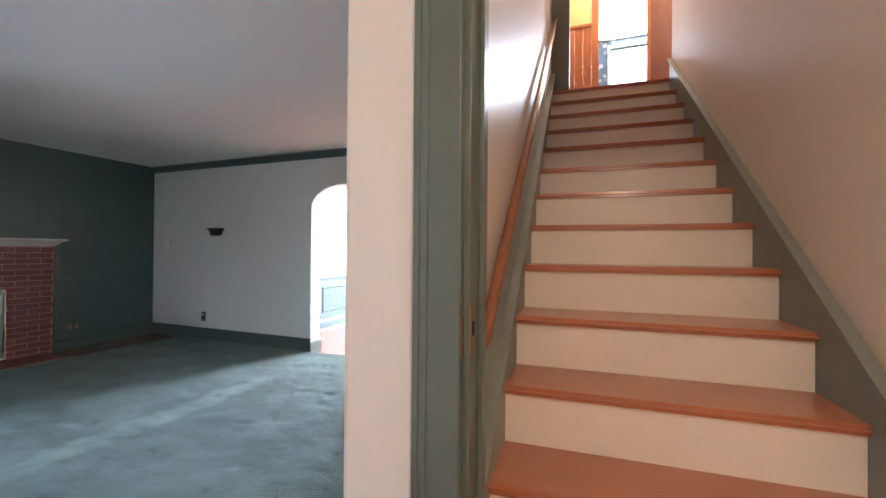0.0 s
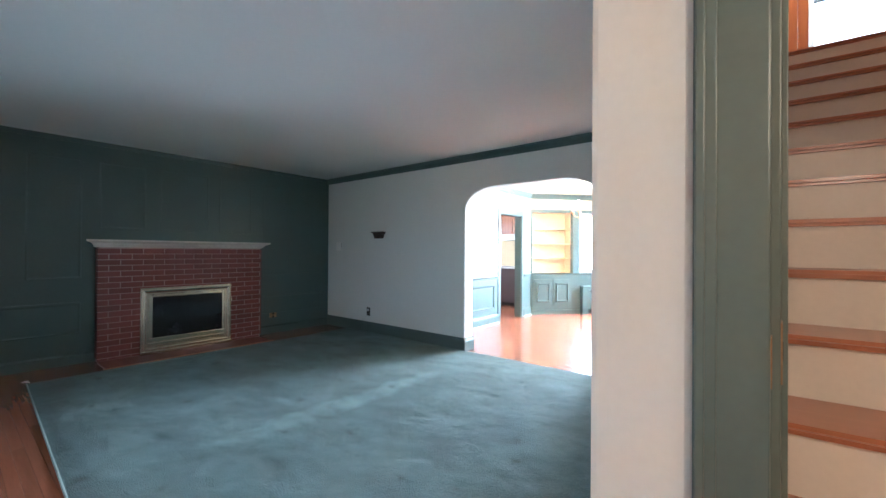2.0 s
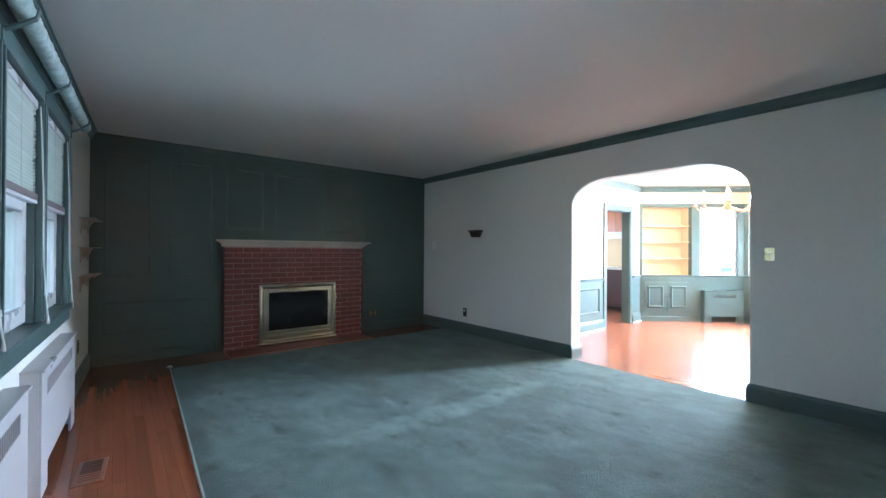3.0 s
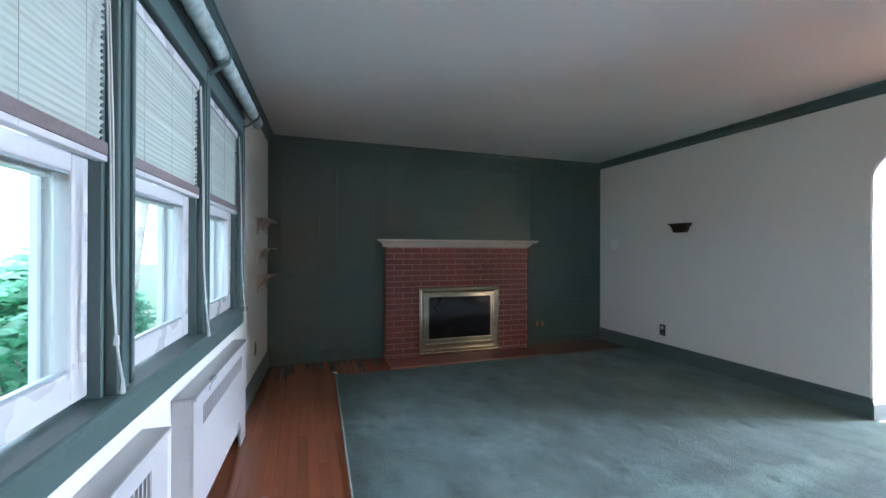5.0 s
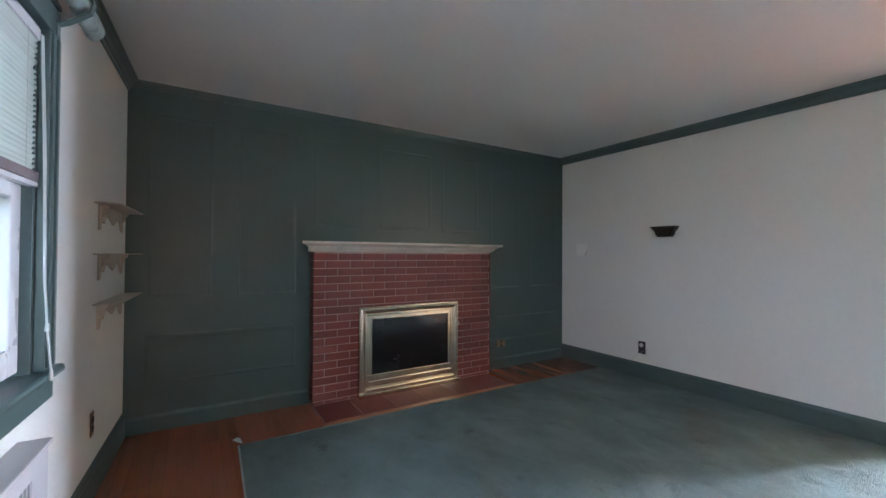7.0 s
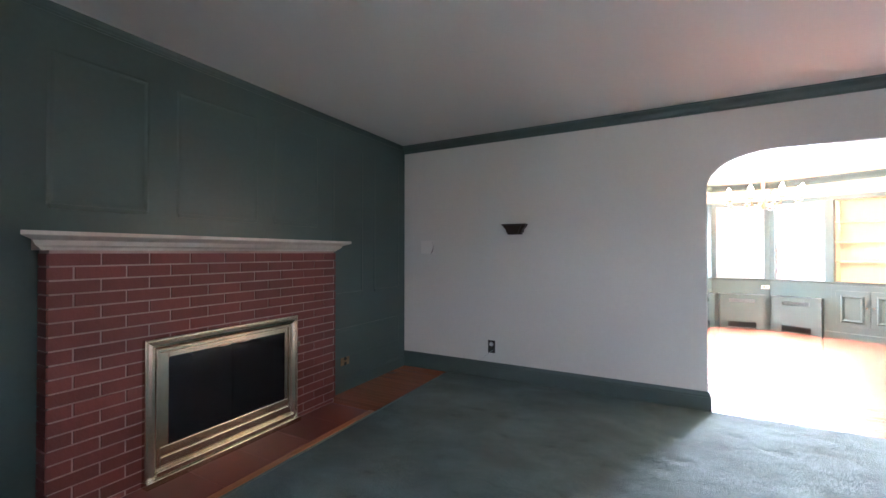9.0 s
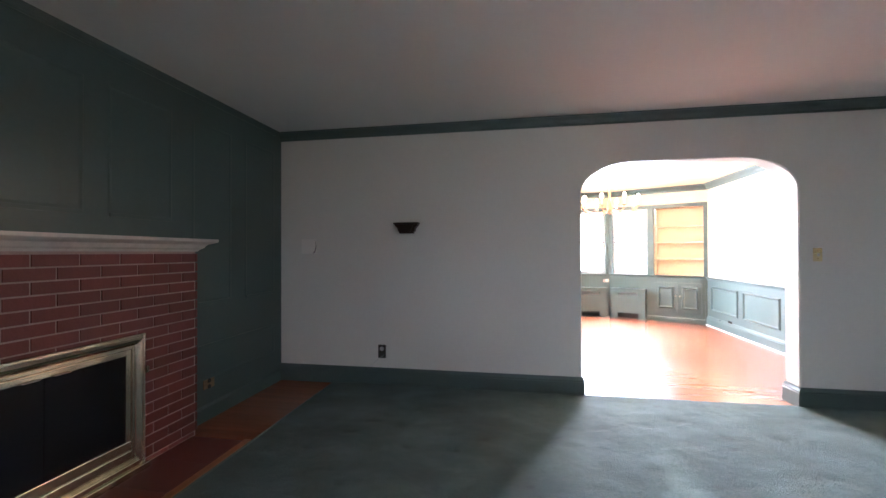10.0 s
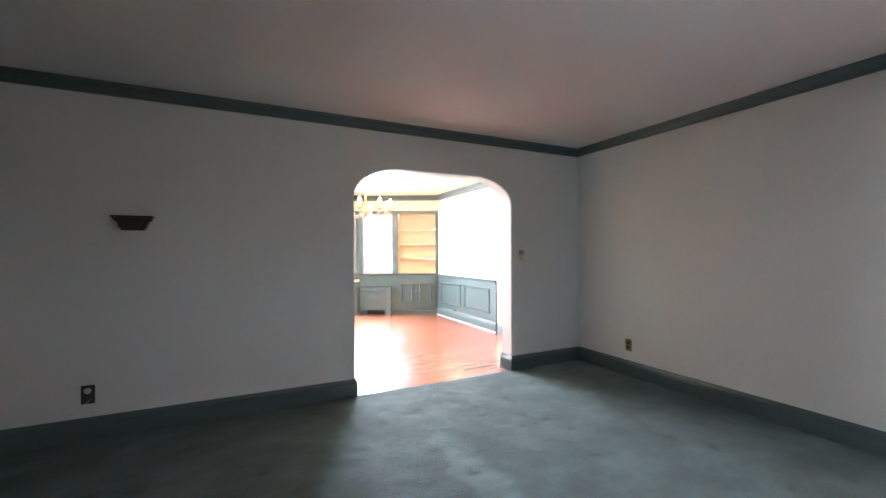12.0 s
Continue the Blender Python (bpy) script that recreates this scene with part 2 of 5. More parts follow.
VINYL = surface("white_vinyl", (0.58, 0.57, 0.59), rough=0.28, spread=0.03, bump=0.02)
RADWHITE = surface("radiator_enamel", (0.50, 0.49, 0.51), rough=0.3, spread=0.03, bump=0.02)
MARBLE = surface("mantel_stone", (0.55, 0.53, 0.49), rough=0.4, coarse=4, fine=30, spread=0.18, bump=0.10)
BRICKRED = surface("brick_red", (0.142, 0.036, 0.032), rough=0.55, coarse=9, fine=120, spread=0.22, bump=0.35, per_piece=0.18)
MORTAR = surface("mortar_grey", (0.37, 0.28, 0.26), rough=0.9, coarse=6, fine=150, spread=0.25, bump=0.4)
HEARTH = surface("hearth_tile", (0.17, 0.046, 0.037), rough=0.50, coarse=2, fine=60, spread=0.10, bump=0.1, per_piece=0.12, rough_spread=0.02)
BRASS = surface("aged_brass", (0.56, 0.51, 0.41), rough=0.23, metal=1.0, coarse=6, fine=60, spread=0.15, bump=0.0, rough_spread=0.04)
SWITCHBRASS = surface("yellow_brass", (0.66, 0.58, 0.34), rough=0.28, metal=0.8, spread=0.08, bump=0.03)
BRASSDARK = surface("tarnished_brass", (0.30, 0.20, 0.12), rough=0.45, metal=1.0, coarse=9, fine=70, spread=0.3, bump=0.1)
STEEL = surface("grey_metal", (0.45, 0.45, 0.45), rough=0.4, metal=1.0, spread=0.1)
COPPER = surface("copper_metal", (0.70, 0.36, 0.22), rough=0.3, metal=1.0, spread=0.1)
BLACKGLASS = surface("smoked_glass", (0.012, 0.011, 0.014), rough=0.12, coarse=3, spread=0.3, bump=0.0, rough_spread=0.01)
# soot of the firebox, and the black that stands for shade in holes
SOOTSHADE = surface("soot_shade_black", (0.02, 0.018, 0.018), rough=0.8, spread=0.3)
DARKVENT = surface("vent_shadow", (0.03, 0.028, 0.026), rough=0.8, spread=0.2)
GRILLE = surface("grille_grey", (0.36, 0.35, 0.34), rough=0.5, spread=0.08)
OAK = wood("oak_floor", (0.33, 0.118, 0.060), (0.25, 0.084, 0.042), rough=0.24, along=0, per_piece=0.10, coat=0.5)
OAKTREAD = wood("oak_tread", (0.46, 0.18, 0.085), (0.38, 0.14, 0.062), rough=0.28, along=0, coat=0.3)
RAILWOOD = wood("rail_wood", (0.36, 0.15, 0.07), (0.22, 0.08, 0.035), rough=0.2, along=1, coat=0.5)
PINE = wood("knotty_pine", (0.50, 0.19, 0.06), (0.34, 0.11, 0.03), rough=0.35, along=2, knots=True)
BROWNDOOR = wood("brown_door", (0.22, 0.085, 0.05), (0.14, 0.05, 0.03), rough=0.35, along=2)
DARKWOOD = wood("dark_carved_wood", (0.035, 0.018, 0.013), (0.018, 0.009, 0.007), rough=0.4, along=0)
CABWOOD = wood("kitchen_wood", (0.42, 0.16, 0.06), (0.28, 0.1, 0.04), rough=0.4, along=2)
CABDARK = surface("kitchen_dark", (0.055, 0.035, 0.04), rough=0.35, spread=0.2)
CARPET = carpet_material()
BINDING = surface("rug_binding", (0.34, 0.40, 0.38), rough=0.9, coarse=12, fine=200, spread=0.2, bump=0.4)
# darker copy of the binding for the edge by the hearth
BINDINGDARK = surface("rug_binding_dark", (0.12, 0.16, 0.155), rough=0.9, coarse=12, fine=200, spread=0.2, bump=0.4)
SLAT = slat_material()
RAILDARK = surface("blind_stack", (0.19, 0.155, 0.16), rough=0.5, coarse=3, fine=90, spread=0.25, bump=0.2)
FOIL = surface("satin_fabric", (0.42, 0.50, 0.49), rough=0.4, metal=0.1, coarse=14, fine=34, spread=0.40, bump=0.9)
CORD = surface("cord_white", (0.46, 0.48, 0.47), rough=0.7, spread=0.05)
SHELFTAN = surface("shelf_tan", (0.46, 0.39, 0.33), rough=0.55, coarse=8, fine=60, spread=0.2, bump=0.2)
PAPER = surface("paper_white", (0.83, 0.82, 0.79), rough=0.6, spread=0.04)
GLASS = glass("window_glass", (0.97, 1.0, 0.99))
LEAF = surface("leaf_green", (0.27, 0.43, 0.33), rough=0.4, coarse=3, fine=40, spread=0.35, bump=0.1)
leaf_nodes = LEAF.node_tree
through_leaf = leaf_nodes.nodes.new("ShaderNodeBsdfTranslucent")
through_leaf.inputs[0].default_value = (0.42, 0.70, 0.50, 1)
leaf_mix = leaf_nodes.nodes.new("ShaderNodeMixShader")
leaf_mix.inputs[0].default_value = 0.6
leaf_nodes.links.new(leaf_nodes.nodes["Principled BSDF"].outputs[0], leaf_mix.inputs[1])
leaf_nodes.links.new(through_leaf.outputs[0], leaf_mix.inputs[2])
leaf_nodes.links.new(leaf_mix.outputs[0], leaf_nodes.nodes["Material Output"].inputs[0])
BARK = surface("bark", (0.30, 0.27, 0.24), rough=0.9, coarse=4, fine=30, spread=0.3, bump=0.6)
GRASS = surface("grass_ground", (0.07, 0.12, 0.05), rough=0.9, coarse=2, fine=80, spread=0.3, bump=0.4)
HOUSEBRICK = surface("house_brick", (0.19, 0.085, 0.095), rough=0.7, coarse=8, fine=90, spread=0.2, bump=0.3, per_piece=0.25)
HOUSEMORTAR = surface("house_mortar", (0.60, 0.60, 0.60), rough=0.9, spread=0.15, bump=0.3)
YELLOW = surface("yellow_paint", (0.80, 0.62, 0.25), rough=0.6, spread=0.03)
WALLPAPER = wallpaper_material()
BULB = glowing("lit_bulb", (1.0, 0.80, 0.55), 40.0)


# ---- building helpers ----
def thing(name, m, label="", category="", group="", kind=""):
    ob = new(name)
    ob.empty_display_size = 0.1
    ob.matrix_world = m
    return tagged(ob, label, category, group, kind)


def mesh_of(name, bm, mat, smooth=False):
    me = bpy.data.meshes.new(name)
    bm.normal_update()
    bm.to_mesh(me)
    bm.free()
    me.materials.append(mat)
    if smooth:
        for p in me.polygons:
            p.use_smooth = True
    return me


def part(name, bm, mat, parent=None, label="", smooth=False):
    ob = new(name, mesh_of(name, bm, mat, smooth))
    if parent is not None:
        ob.parent = parent
    return tagged(ob, label)


def solid(name, bm, mat, label="", category="", kind="", m=None, smooth=False):
    ob = new(name, mesh_of(name, bm, mat, smooth))
    if m is not None:
        ob.matrix_world = m
    return tagged(ob, label, category, "", kind)


def bx(x0, y0, z0, x1, y1, z1, bevel=0.0, bm=None):
    """A box, its edges rounded by bevel."""
    own = bmesh.new()
    bmesh.ops.create_cube(own, size=1, matrix=Matrix.Translation(((x0 + x1) / 2, (y0 + y1) / 2, (z0 + z1) / 2)) @ Matrix.Diagonal((abs(x1 - x0), abs(y1 - y0), abs(z1 - z0), 1)))
    if bevel:
        bmesh.ops.bevel(own, geom=own.edges[:], offset=bevel, segments=2, affect="EDGES", profile=0.6)
    if bm is None:
        return own
    return merge(bm, own)


def merge(bm, own):
    me = bpy.data.meshes.new("tmp")
    own.to_mesh(me)
    own.free()
    bm.from_mesh(me)
    bpy.data.meshes.remove(me)
    return bm


def run(p0, p1, out, profile, bm=None):
    """A moulding from p0 to p1: profile of (out, up) points, swept straight."""
    bm = bm or bmesh.new()
    p0, p1, out = Vector(p0), Vector(p1), Vector(out).normalized()
    rings = []
    for p in (p0, p1):
        rings.append([bm.verts.new(p + out * a + Vector((0, 0, b))) for a, b in profile])
    n = len(profile)
    for i in range(n):
        bm.faces.new((rings[0][i], rings[0][(i + 1) % n], rings[1][(i + 1) % n], rings[1][i]))
    bm.faces.new(rings[0])
    bm.faces.new(rings[1][::-1])
    bmesh.ops.recalc_face_normals(bm, faces=bm.faces[:])
    return bm


def rod(points, r, seg=10, bm=None):
    """A round rod through points, r a radius or one radius for each point."""
    bm = bm or bmesh.new()
    pts = [Vector(p) for p in points]
    rs = r if isinstance(r, (list, tuple)) else [r] * len(pts)
    rings = []
    for i, p in enumerate(pts):
        d = (pts[min(i + 1, len(pts) - 1)] - pts[max(i - 1, 0)]).normalized()
        q = d.to_track_quat("Z", "Y").to_matrix()
        rings.append([bm.verts.new(p + q @ Vector((rs[i] * math.cos(6.28319 * k / seg), rs[i] * math.sin(6.28319 * k / seg), 0))) for k in range(seg)])
    for a, b in zip(rings, rings[1:]):
        for k in range(seg):
            bm.faces.new((a[k], a[(k + 1) % seg], b[(k + 1) % seg], b[k]))
    bm.faces.new(rings[0][::-1])
    bm.faces.new(rings[-1])
    return bm


def prism(outline, thick, bm=None):
    """An outline in x and z, given a thickness along y from 0 to thick."""
    bm = bm or bmesh.new()
    a = [bm.verts.new((x, 0, z)) for x, z in outline]
    b = [bm.verts.new((x, thick, z)) for x, z in outline]
    n = len(outline)
    bm.faces.new(a)
    bm.faces.new(b[::-1])
    for i in range(n):
        bm.faces.new((a[i], a[(i + 1) % n], b[(i + 1) % n], b[i]))
    bmesh.ops.recalc_face_normals(bm, faces=bm.faces[:])
    return bm


CROWN = [(0, -0.080), (0.012, -0.080), (0.014, -0.062), (0.022, -0.058), (0.030, -0.036), (0.046, -0.020), (0.050, -0.012), (0.060, -0.010), (0.062, 0), (0, 0)]
BASE = [(0, 0), (0.020, 0), (0.020, 0.118), (0.016, 0.124), (0.018, 0.134), (0.010, 0.150), (0.006, 0.162), (0, 0.164)]
CHAIR = [(0, -0.055), (0.010, -0.055), (0.012, -0.03), (0.022, -0.022), (0.026, -0.006), (0.036, -0.004), (0.036, 0.006), (0, 0.006)]


def frame_moulding(w, h, t=0.022, d=0.012):
    """A picture-frame moulding of width w and height h in x and z, that stands d proud along +y."""
    bm = bmesh.new()
    outer = [(0, 0), (w, 0), (w, h), (0, h)]
    steps = [(0, 0.0), (t * 0.2, d * 0.7), (t * 0.45, d), (t * 0.7, d * 0.5), (t, 0.0)]
    rings = []
    for s, y in steps:
        rings.append([bm.verts.new((x + (s if x == 0 else -s), y, z + (s if z == 0 else -s))) for x, z in outer])
    for a, b in zip(rings, rings[1:]):
        for k in range(4):
            bm.faces.new((a[k], a[(k + 1) % 4], b[(k + 1) % 4], b[k]))
    bmesh.ops.recalc_face_normals(bm, faces=bm.faces[:])
    return bm


XW, XE, YN, H, HD = -6.0, -0.53, 3.9, 2.437, 2.40

# ---- the setting ----
def wall(name, bm, mat, m=None):
    return solid(name, bm, mat, kind="structure", m=m)


def arch_wall(x0, x1, y0, y1, z1, ax0, ax1, top, rx, rz):
    """A wall along x with an opening whose upper corners are rounded."""
    bm = bmesh.new()
    arc = [(ax0, 0.0)]
    for k in range(13):
        a = math.pi - k * math.pi / 24
        arc.append((ax0 + rx + rx * math.cos(a), top - rz + rz * math.sin(a)))
    for k in range(13):
        a = math.pi / 2 - k * math.pi / 24
        arc.append((ax1 - rx + rx * math.cos(a), top - rz + rz * math.sin(a)))
    arc.append((ax1, 0.0))
    rings = []
    for y in (y0, y1):
        low = [bm.verts.new((x, y, z)) for x, z in arc]
        up = [bm.verts.new((x, y, z1)) for x, z in arc]
        ends = [bm.verts.new((x0, y, 0)), bm.verts.new((x0, y, z1)), bm.verts.new((x1, y, 0)), bm.verts.new((x1, y, z1))]
        for k in range(len(arc) - 1):
            if abs(arc[k][0] - arc[k + 1][0]) > 1e-5:
                bm.faces.new((low[k], low[k + 1], up[k + 1], up[k]))
        # the upright runs of the jambs share the corner columns
        bm.faces.new((ends[0], low[0], low[1], up[1], ends[1]))
        bm.faces.new((low[-1], ends[2], ends[3], up[-2], low[-2]))
        rings.append((low, up, ends))
    a, b = rings
    for k in range(len(arc) - 1):
        bm.faces.new((a[0][k], b[0][k], b[0][k + 1], a[0][k + 1]))
    bmesh.ops.remove_doubles(bm, verts=bm.verts[:], dist=1e-5)
    edge = [e for e in bm.edges if len(e.link_faces) == 2 and e.calc_face_angle(0) > 1.2 and max(v.co.y for v in e.verts) < y0 + 0.001]
    bmesh.ops.bevel(bm, geom=edge, offset=0.008, segments=3, affect="EDGES")
    bmesh.ops.recalc_face_normals(bm, faces=bm.faces[:])
    return bm


AX0, AX1 = -3.145, -1.475
YD = YN + 0.17
wall("wall_north", arch_wall(XW - 0.1, XE + 0.1, YN, YD, H, AX0, AX1, 2.025, 0.44, 0.27), PLASTER)
wall("wall_west", bx(XW - 0.12, -0.9, 0, XW, YN + 0.1, H), GREENWALL)
east = bx(XE, 0.829, 0, -0.305, 0.958, 5.4, 0.018)
bx(XE + 0.0005, 0.94, 0, -0.42, YN + 0.05, 5.4, bm=east)
wall("wall_east", east, PLASTER)
wall("stair_wall_left", bx(-0.305, 0.835, 0, -0.205, 0.958, 5.4), HALLPLASTER)

# window wall with three openings, built along its own line
W0, W1, WZ0, WZ1 = 1.47, 3.98, 0.82, 2.05
sw = bmesh.new()
bx(0, -0.15, 0, W0, 0, H, bm=sw)
bx(W1, -0.15, 0, 5.46, 0, H, bm=sw)
bx(W0, -0.15, 0, W1, 0, WZ0 - 0.033, bm=sw)
bx(W0, -0.15, WZ1 + 0.031, W1, 0, H, bm=sw)
wall("wall_south", sw, PLASTER, SOUTH)

# entrance hall: plain unseen walls that close it, the front door's opening filled to keep daylight out
hall = bmesh.new()
bx(-0.53, -1.95, 0, 0.2, -1.85, 2.6, bm=hall)
bx(0.8, -1.95, 0, 1.7, -1.85, 2.6, bm=hall)
bx(0.2, -1.95, 0, 0.8, -1.85, 2.6, bm=hall)
bx(1.6, -1.85, 0, 1.7, 0.9, 2.6, bm=hall)
bx(1.02, 0.83, 0, 1.6, 0.93, 2.6, bm=hall)
bx(-0.305, 0.836, 2.08, 1.02, 0.93, 5.4, bm=hall)
bx(-0.63, -1.95, 0, -0.53, -0.66, 2.6, bm=hall)
wall("hall_wall", hall, HALLPLASTER)
ceil = bx(XW - 0.12, -1.95, H, -0.42, YN + 0.1, H + 0.12)
bx(-0.42, -1.95, 2.45, 1.7, 0.83, 2.57, bm=ceil)
tagged(solid("ceiling", ceil, CEILING), kind="structure")

# dining room shell
XDW, XDE = -3.9, -0.48
dw = bmesh.new()
bx(XDW - 0.12, YD, 0, XDW, 5.99, HD, bm=dw)
bx(XDW - 0.12, 5.99, 1.94, XDW, 6.77, HD, bm=dw)
bx(XDW - 0.12, 6.77, 0, XDW, LA[1] + 0.03, HD, bm=dw)
wall("dining_wall_west", dw, DINEWALL)
wall("dining_wall_east", bx(XDE, YD, 0, XDE + 0.12, RA[1] + 0.05, HD), DINEWALL)
dc = bx(-6.2, YD + 0.004, HD, 0.0, 10.4, HD + 0.1)
tagged(solid("dining_ceiling", dc, DINEWALL), kind="structure")


def bay_side(name, m, length, holes):
    """A side of the bay: solid below the ledge, openings (u0, u1) between ledge and head, wall above."""
    bm = bmesh.new()
    bx(-0.02, -0.10, 2.10, length + 0.02, 0, HD, bm=bm)
    wall(name, bm, DINEWALL, m)
    low = bmesh.new()
    bx(0, -0.10, 0, length, 0, 0.80, bm=low)
    tagged(solid(name + "_dado", low, TRIM, m=m), kind="structure")
    ledge = run((-0.01, 0, 0.80), (length + 0.01, 0, 0.80), (0, 1, 0), [(-0.1, 0), (0.010, 0), (0.016, 0.010), (0.030, 0.014), (0.030, 0.026), (-0.1, 0.026)])
    tagged(solid(name + "_ledge", ledge, TRIM, m=m), kind="structure")
    edges = [0.0] + [e for h in holes for e in h] + [length]
    posts = bmesh.new()
    for a, b in zip(edges[::2], edges[1::2]):
        if b - a > 0.01:
            bx(a, -0.10, 0.826, b, 0.012, 2.04, 0.004, bm=posts)
    bx(0, -0.10, 2.04, length, 0.014, 2.10, 0.004, bm=posts)
    tagged(solid(name + "_posts", posts, TRIM, m=m), kind="structure")
    crown = run((0, 0, HD), (length, 0, HD), (0, 1, 0), [(a * 1.2, b * 1.25) for a, b in CROWN])
    tagged(solid(name + "_crown", crown, TRIM, m=m), kind="structure")
    skirting = run((0, 0, 0), (length, 0, 0), (0, 1, 0), [(0, 0), (0.014, 0), (0.014, 0.08), (0.006, 0.09), (0, 0.09)])
    tagged(solid(name + "_skirting", skirting, TRIM, m=m), kind="structure")


LL, LM, LR = 1.814, 0.80, 1.606
bay_side("bay_wall_left", BAYL, LL, ((0.108, 0.764), (0.908, 1.764)))
bay_side("bay_wall_middle", BAYM, LM, ((0.07, 0.73),))
bay_side("bay_wall_right", BAYR, LR, ((0.06, 0.83), (0.93, 1.54)))


def trim_run(name, p0, p1, out, profile, mat=None):
    return tagged(solid(name, run(p0, p1, out, profile), mat or TRIM), kind="structure")


trim_run("crown_north", (XW, YN, H), (XE, YN, H), (0, -1, 0), CROWN)
trim_run("crown_east", (XE, 0.83, H), (XE, YN, H), (-1, 0, 0), CROWN)
trim_run("crown_west", (XW, -0.37, H), (XW, YN - 0.06, H), (1, 0, 0), [(a * 0.35, b * 0.6) for a, b in CROWN], GREENWALL)
trim_run("baseboard_north", (XW, YN, 0), (AX0 + 0.012, YN, 0), (0, -1, 0), BASE)
trim_run("baseboard_north", (AX1 - 0.012, YN, 0), (XE, YN, 0), (0, -1, 0), BASE)
trim_run("baseboard_reveal", (AX0, YN - 0.018, 0), (AX0, YD + 0.018, 0), (1, 0, 0), BASE)
trim_run("baseboard_reveal", (AX1, YN - 0.018, 0), (AX1, YD + 0.018, 0), (-1, 0, 0), BASE)
trim_run("baseboard_east", (XE, 0.85, 0), (XE, YN - 0.02, 0), (-1, 0, 0), BASE)
for p0, p1, prof, nm in (((0.02, 0, 0), (1.40, 0, 0), BASE, "baseboard_south"), ((0.0, 0, H), (5.47, 0, H), CROWN, "crown_south")):
    ob = trim_run(nm, p0, p1, (0, 1, 0), prof)
    ob.matrix_world = SOUTH
trim_run("dining_crown_west", (XDW, YD, HD), (XDW, LA[1], HD), (1, 0, 0), [(a * 1.2, b * 1.25) for a, b in CROWN])
trim_run("dining_crown_east", (XDE, YD, HD), (XDE, RA[1], HD), (-1, 0, 0), [(a * 1.2, b * 1.25) for a, b in CROWN])

# panelling of the chimney wall: each field is framed by a moulding
PANELS = [(-0.251, 0.147, 0.925, 2.22), (0.315, 0.745, 0.925, 2.22), (-0.251, 0.745, 0.33, 0.660),
          (0.891, 1.325, 1.477, 2.22), (1.472, 2.023, 1.477, 2.22), (2.154, 2.594, 1.477, 2.22),
          (2.768, 3.177, 0.88, 2.22), (3.347, 3.778, 0.88, 2.22), (2.768, 3.778, 0.30, 0.56)]
panelling = thing("wall_panelling", pose(XW, 0, 0), kind="structure")
for y0, y1, z0, z1 in PANELS:
    ob = part("panel_moulding", frame_moulding(y1 - y0, z1 - z0, 0.026, 0.0026), GREENWALL, panelling)
    ob.matrix_local = pose(0, y1, z0, 0, 0, -90)
    edge = z1 if z1 < 1 else z0
    part("panel_ledge", bx(0, y0 + 0.01, edge - 0.012, 0.008, y1 - 0.01, edge + 0.010, 0.002), GREENWALL, panelling)
trim_run("baseboard_west", (XW, -0.36, 0), (XW, 0.85, 0), (1, 0, 0), [(0, 0), (0.014, 0), (0.014, 0.10), (0, 0.12)], GREENWALL)
trim_run("baseboard_west", (XW, 2.69, 0), (XW, YN, 0), (1, 0, 0), [(0, 0), (0.014, 0), (0.014, 0.10), (0, 0.12)], GREENWALL)

# dining wainscot on the straight walls
def wainscot(name, x, out, y0, y1, fields):
    w = thing(name, pose(x, 0, 0), kind="structure")
    s = 0.012 * out
    part("board", bx(0, y0, 0, s, y1, 0.80), TRIM, w)
    part("chair_rail", run((s, y0, 0.815), (s, y1, 0.815), (out, 0, 0), CHAIR), TRIM, w)
    part("skirting", run((s, y0 - 0.015, 0), (s, y1, 0), (out, 0, 0), BASE), TRIM, w)
    part("shoe_moulding", run((s + 0.0205 * out, y0 - 0.010, 0.002), (s + 0.0205 * out, y1, 0.002), (out, 0, 0), [(0, 0), (0.014, 0), (0.012, 0.010), (0, 0.018)]), WHITETRIM, w, "thin white shoe moulding")
    for a, b in fields:
        ob = part("panel_moulding", frame_moulding(b - a, 0.40, 0.034, 0.018), TRIM, w)
        ob.matrix_local = pose(s, b if out > 0 else a, 0.27, 0, 0, -90 if out > 0 else 90)


wainscot("wainscot_east", XDE, -1, 5.66, RA[1] - 0.01, ((5.84, 6.66), (6.80, 7.60)))
wainscot("wainscot_west", XDW, 1, YD, 5.90, ((4.30, 4.95), (5.08, 5.78)))
wainscot("wainscot_west", XDW, 1, 6.86, LA[1] - 0.005, ())
trim_run("baseboard_dining", (XDE, YD + 0.02, 0), (XDE, 5.66, 0), (-1, 0, 0), BASE)

# kitchen doorway
dr = thing("door_1", pose(XDW, 0, 0), kind="structure")
for y0, y1, z0, z1 in ((5.91, 5.995, 0, 2.02), (6.765, 6.85, 0, 2.02), (5.91, 6.85, 1.935, 2.02)):
    part("casing", bx(-0.002, y0, z0, 0.022 if z0 == 0 else 0.025, y1, z1, 0.004), TRIM, dr)
for y0, y1, z0, z1 in ((5.99, 6.01, 0, 1.94), (6.75, 6.77, 0, 1.94), (6.01, 6.75, 1.92, 1.94)):
    part("jamb", bx(-0.125, y0, z0, 0.004, y1, z1), TRIM, dr)

# kitchen walls beyond the doorway
kw = bmesh.new()
bx(-6.2, 8.6, 0, -3.9, 8.7, HD, bm=kw)
bx(-6.2, YD, 0, -6.1, 8.7, HD, bm=kw)
wall("kitchen_wall", kw, DINEWALL)

# floors
fl = bx(-6.2, -0.58, -0.12, 1.7, 10.4, -0.004)
bx(-0.63, -2.0, -0.12, 1.7, -0.581, -0.004, bm=fl)
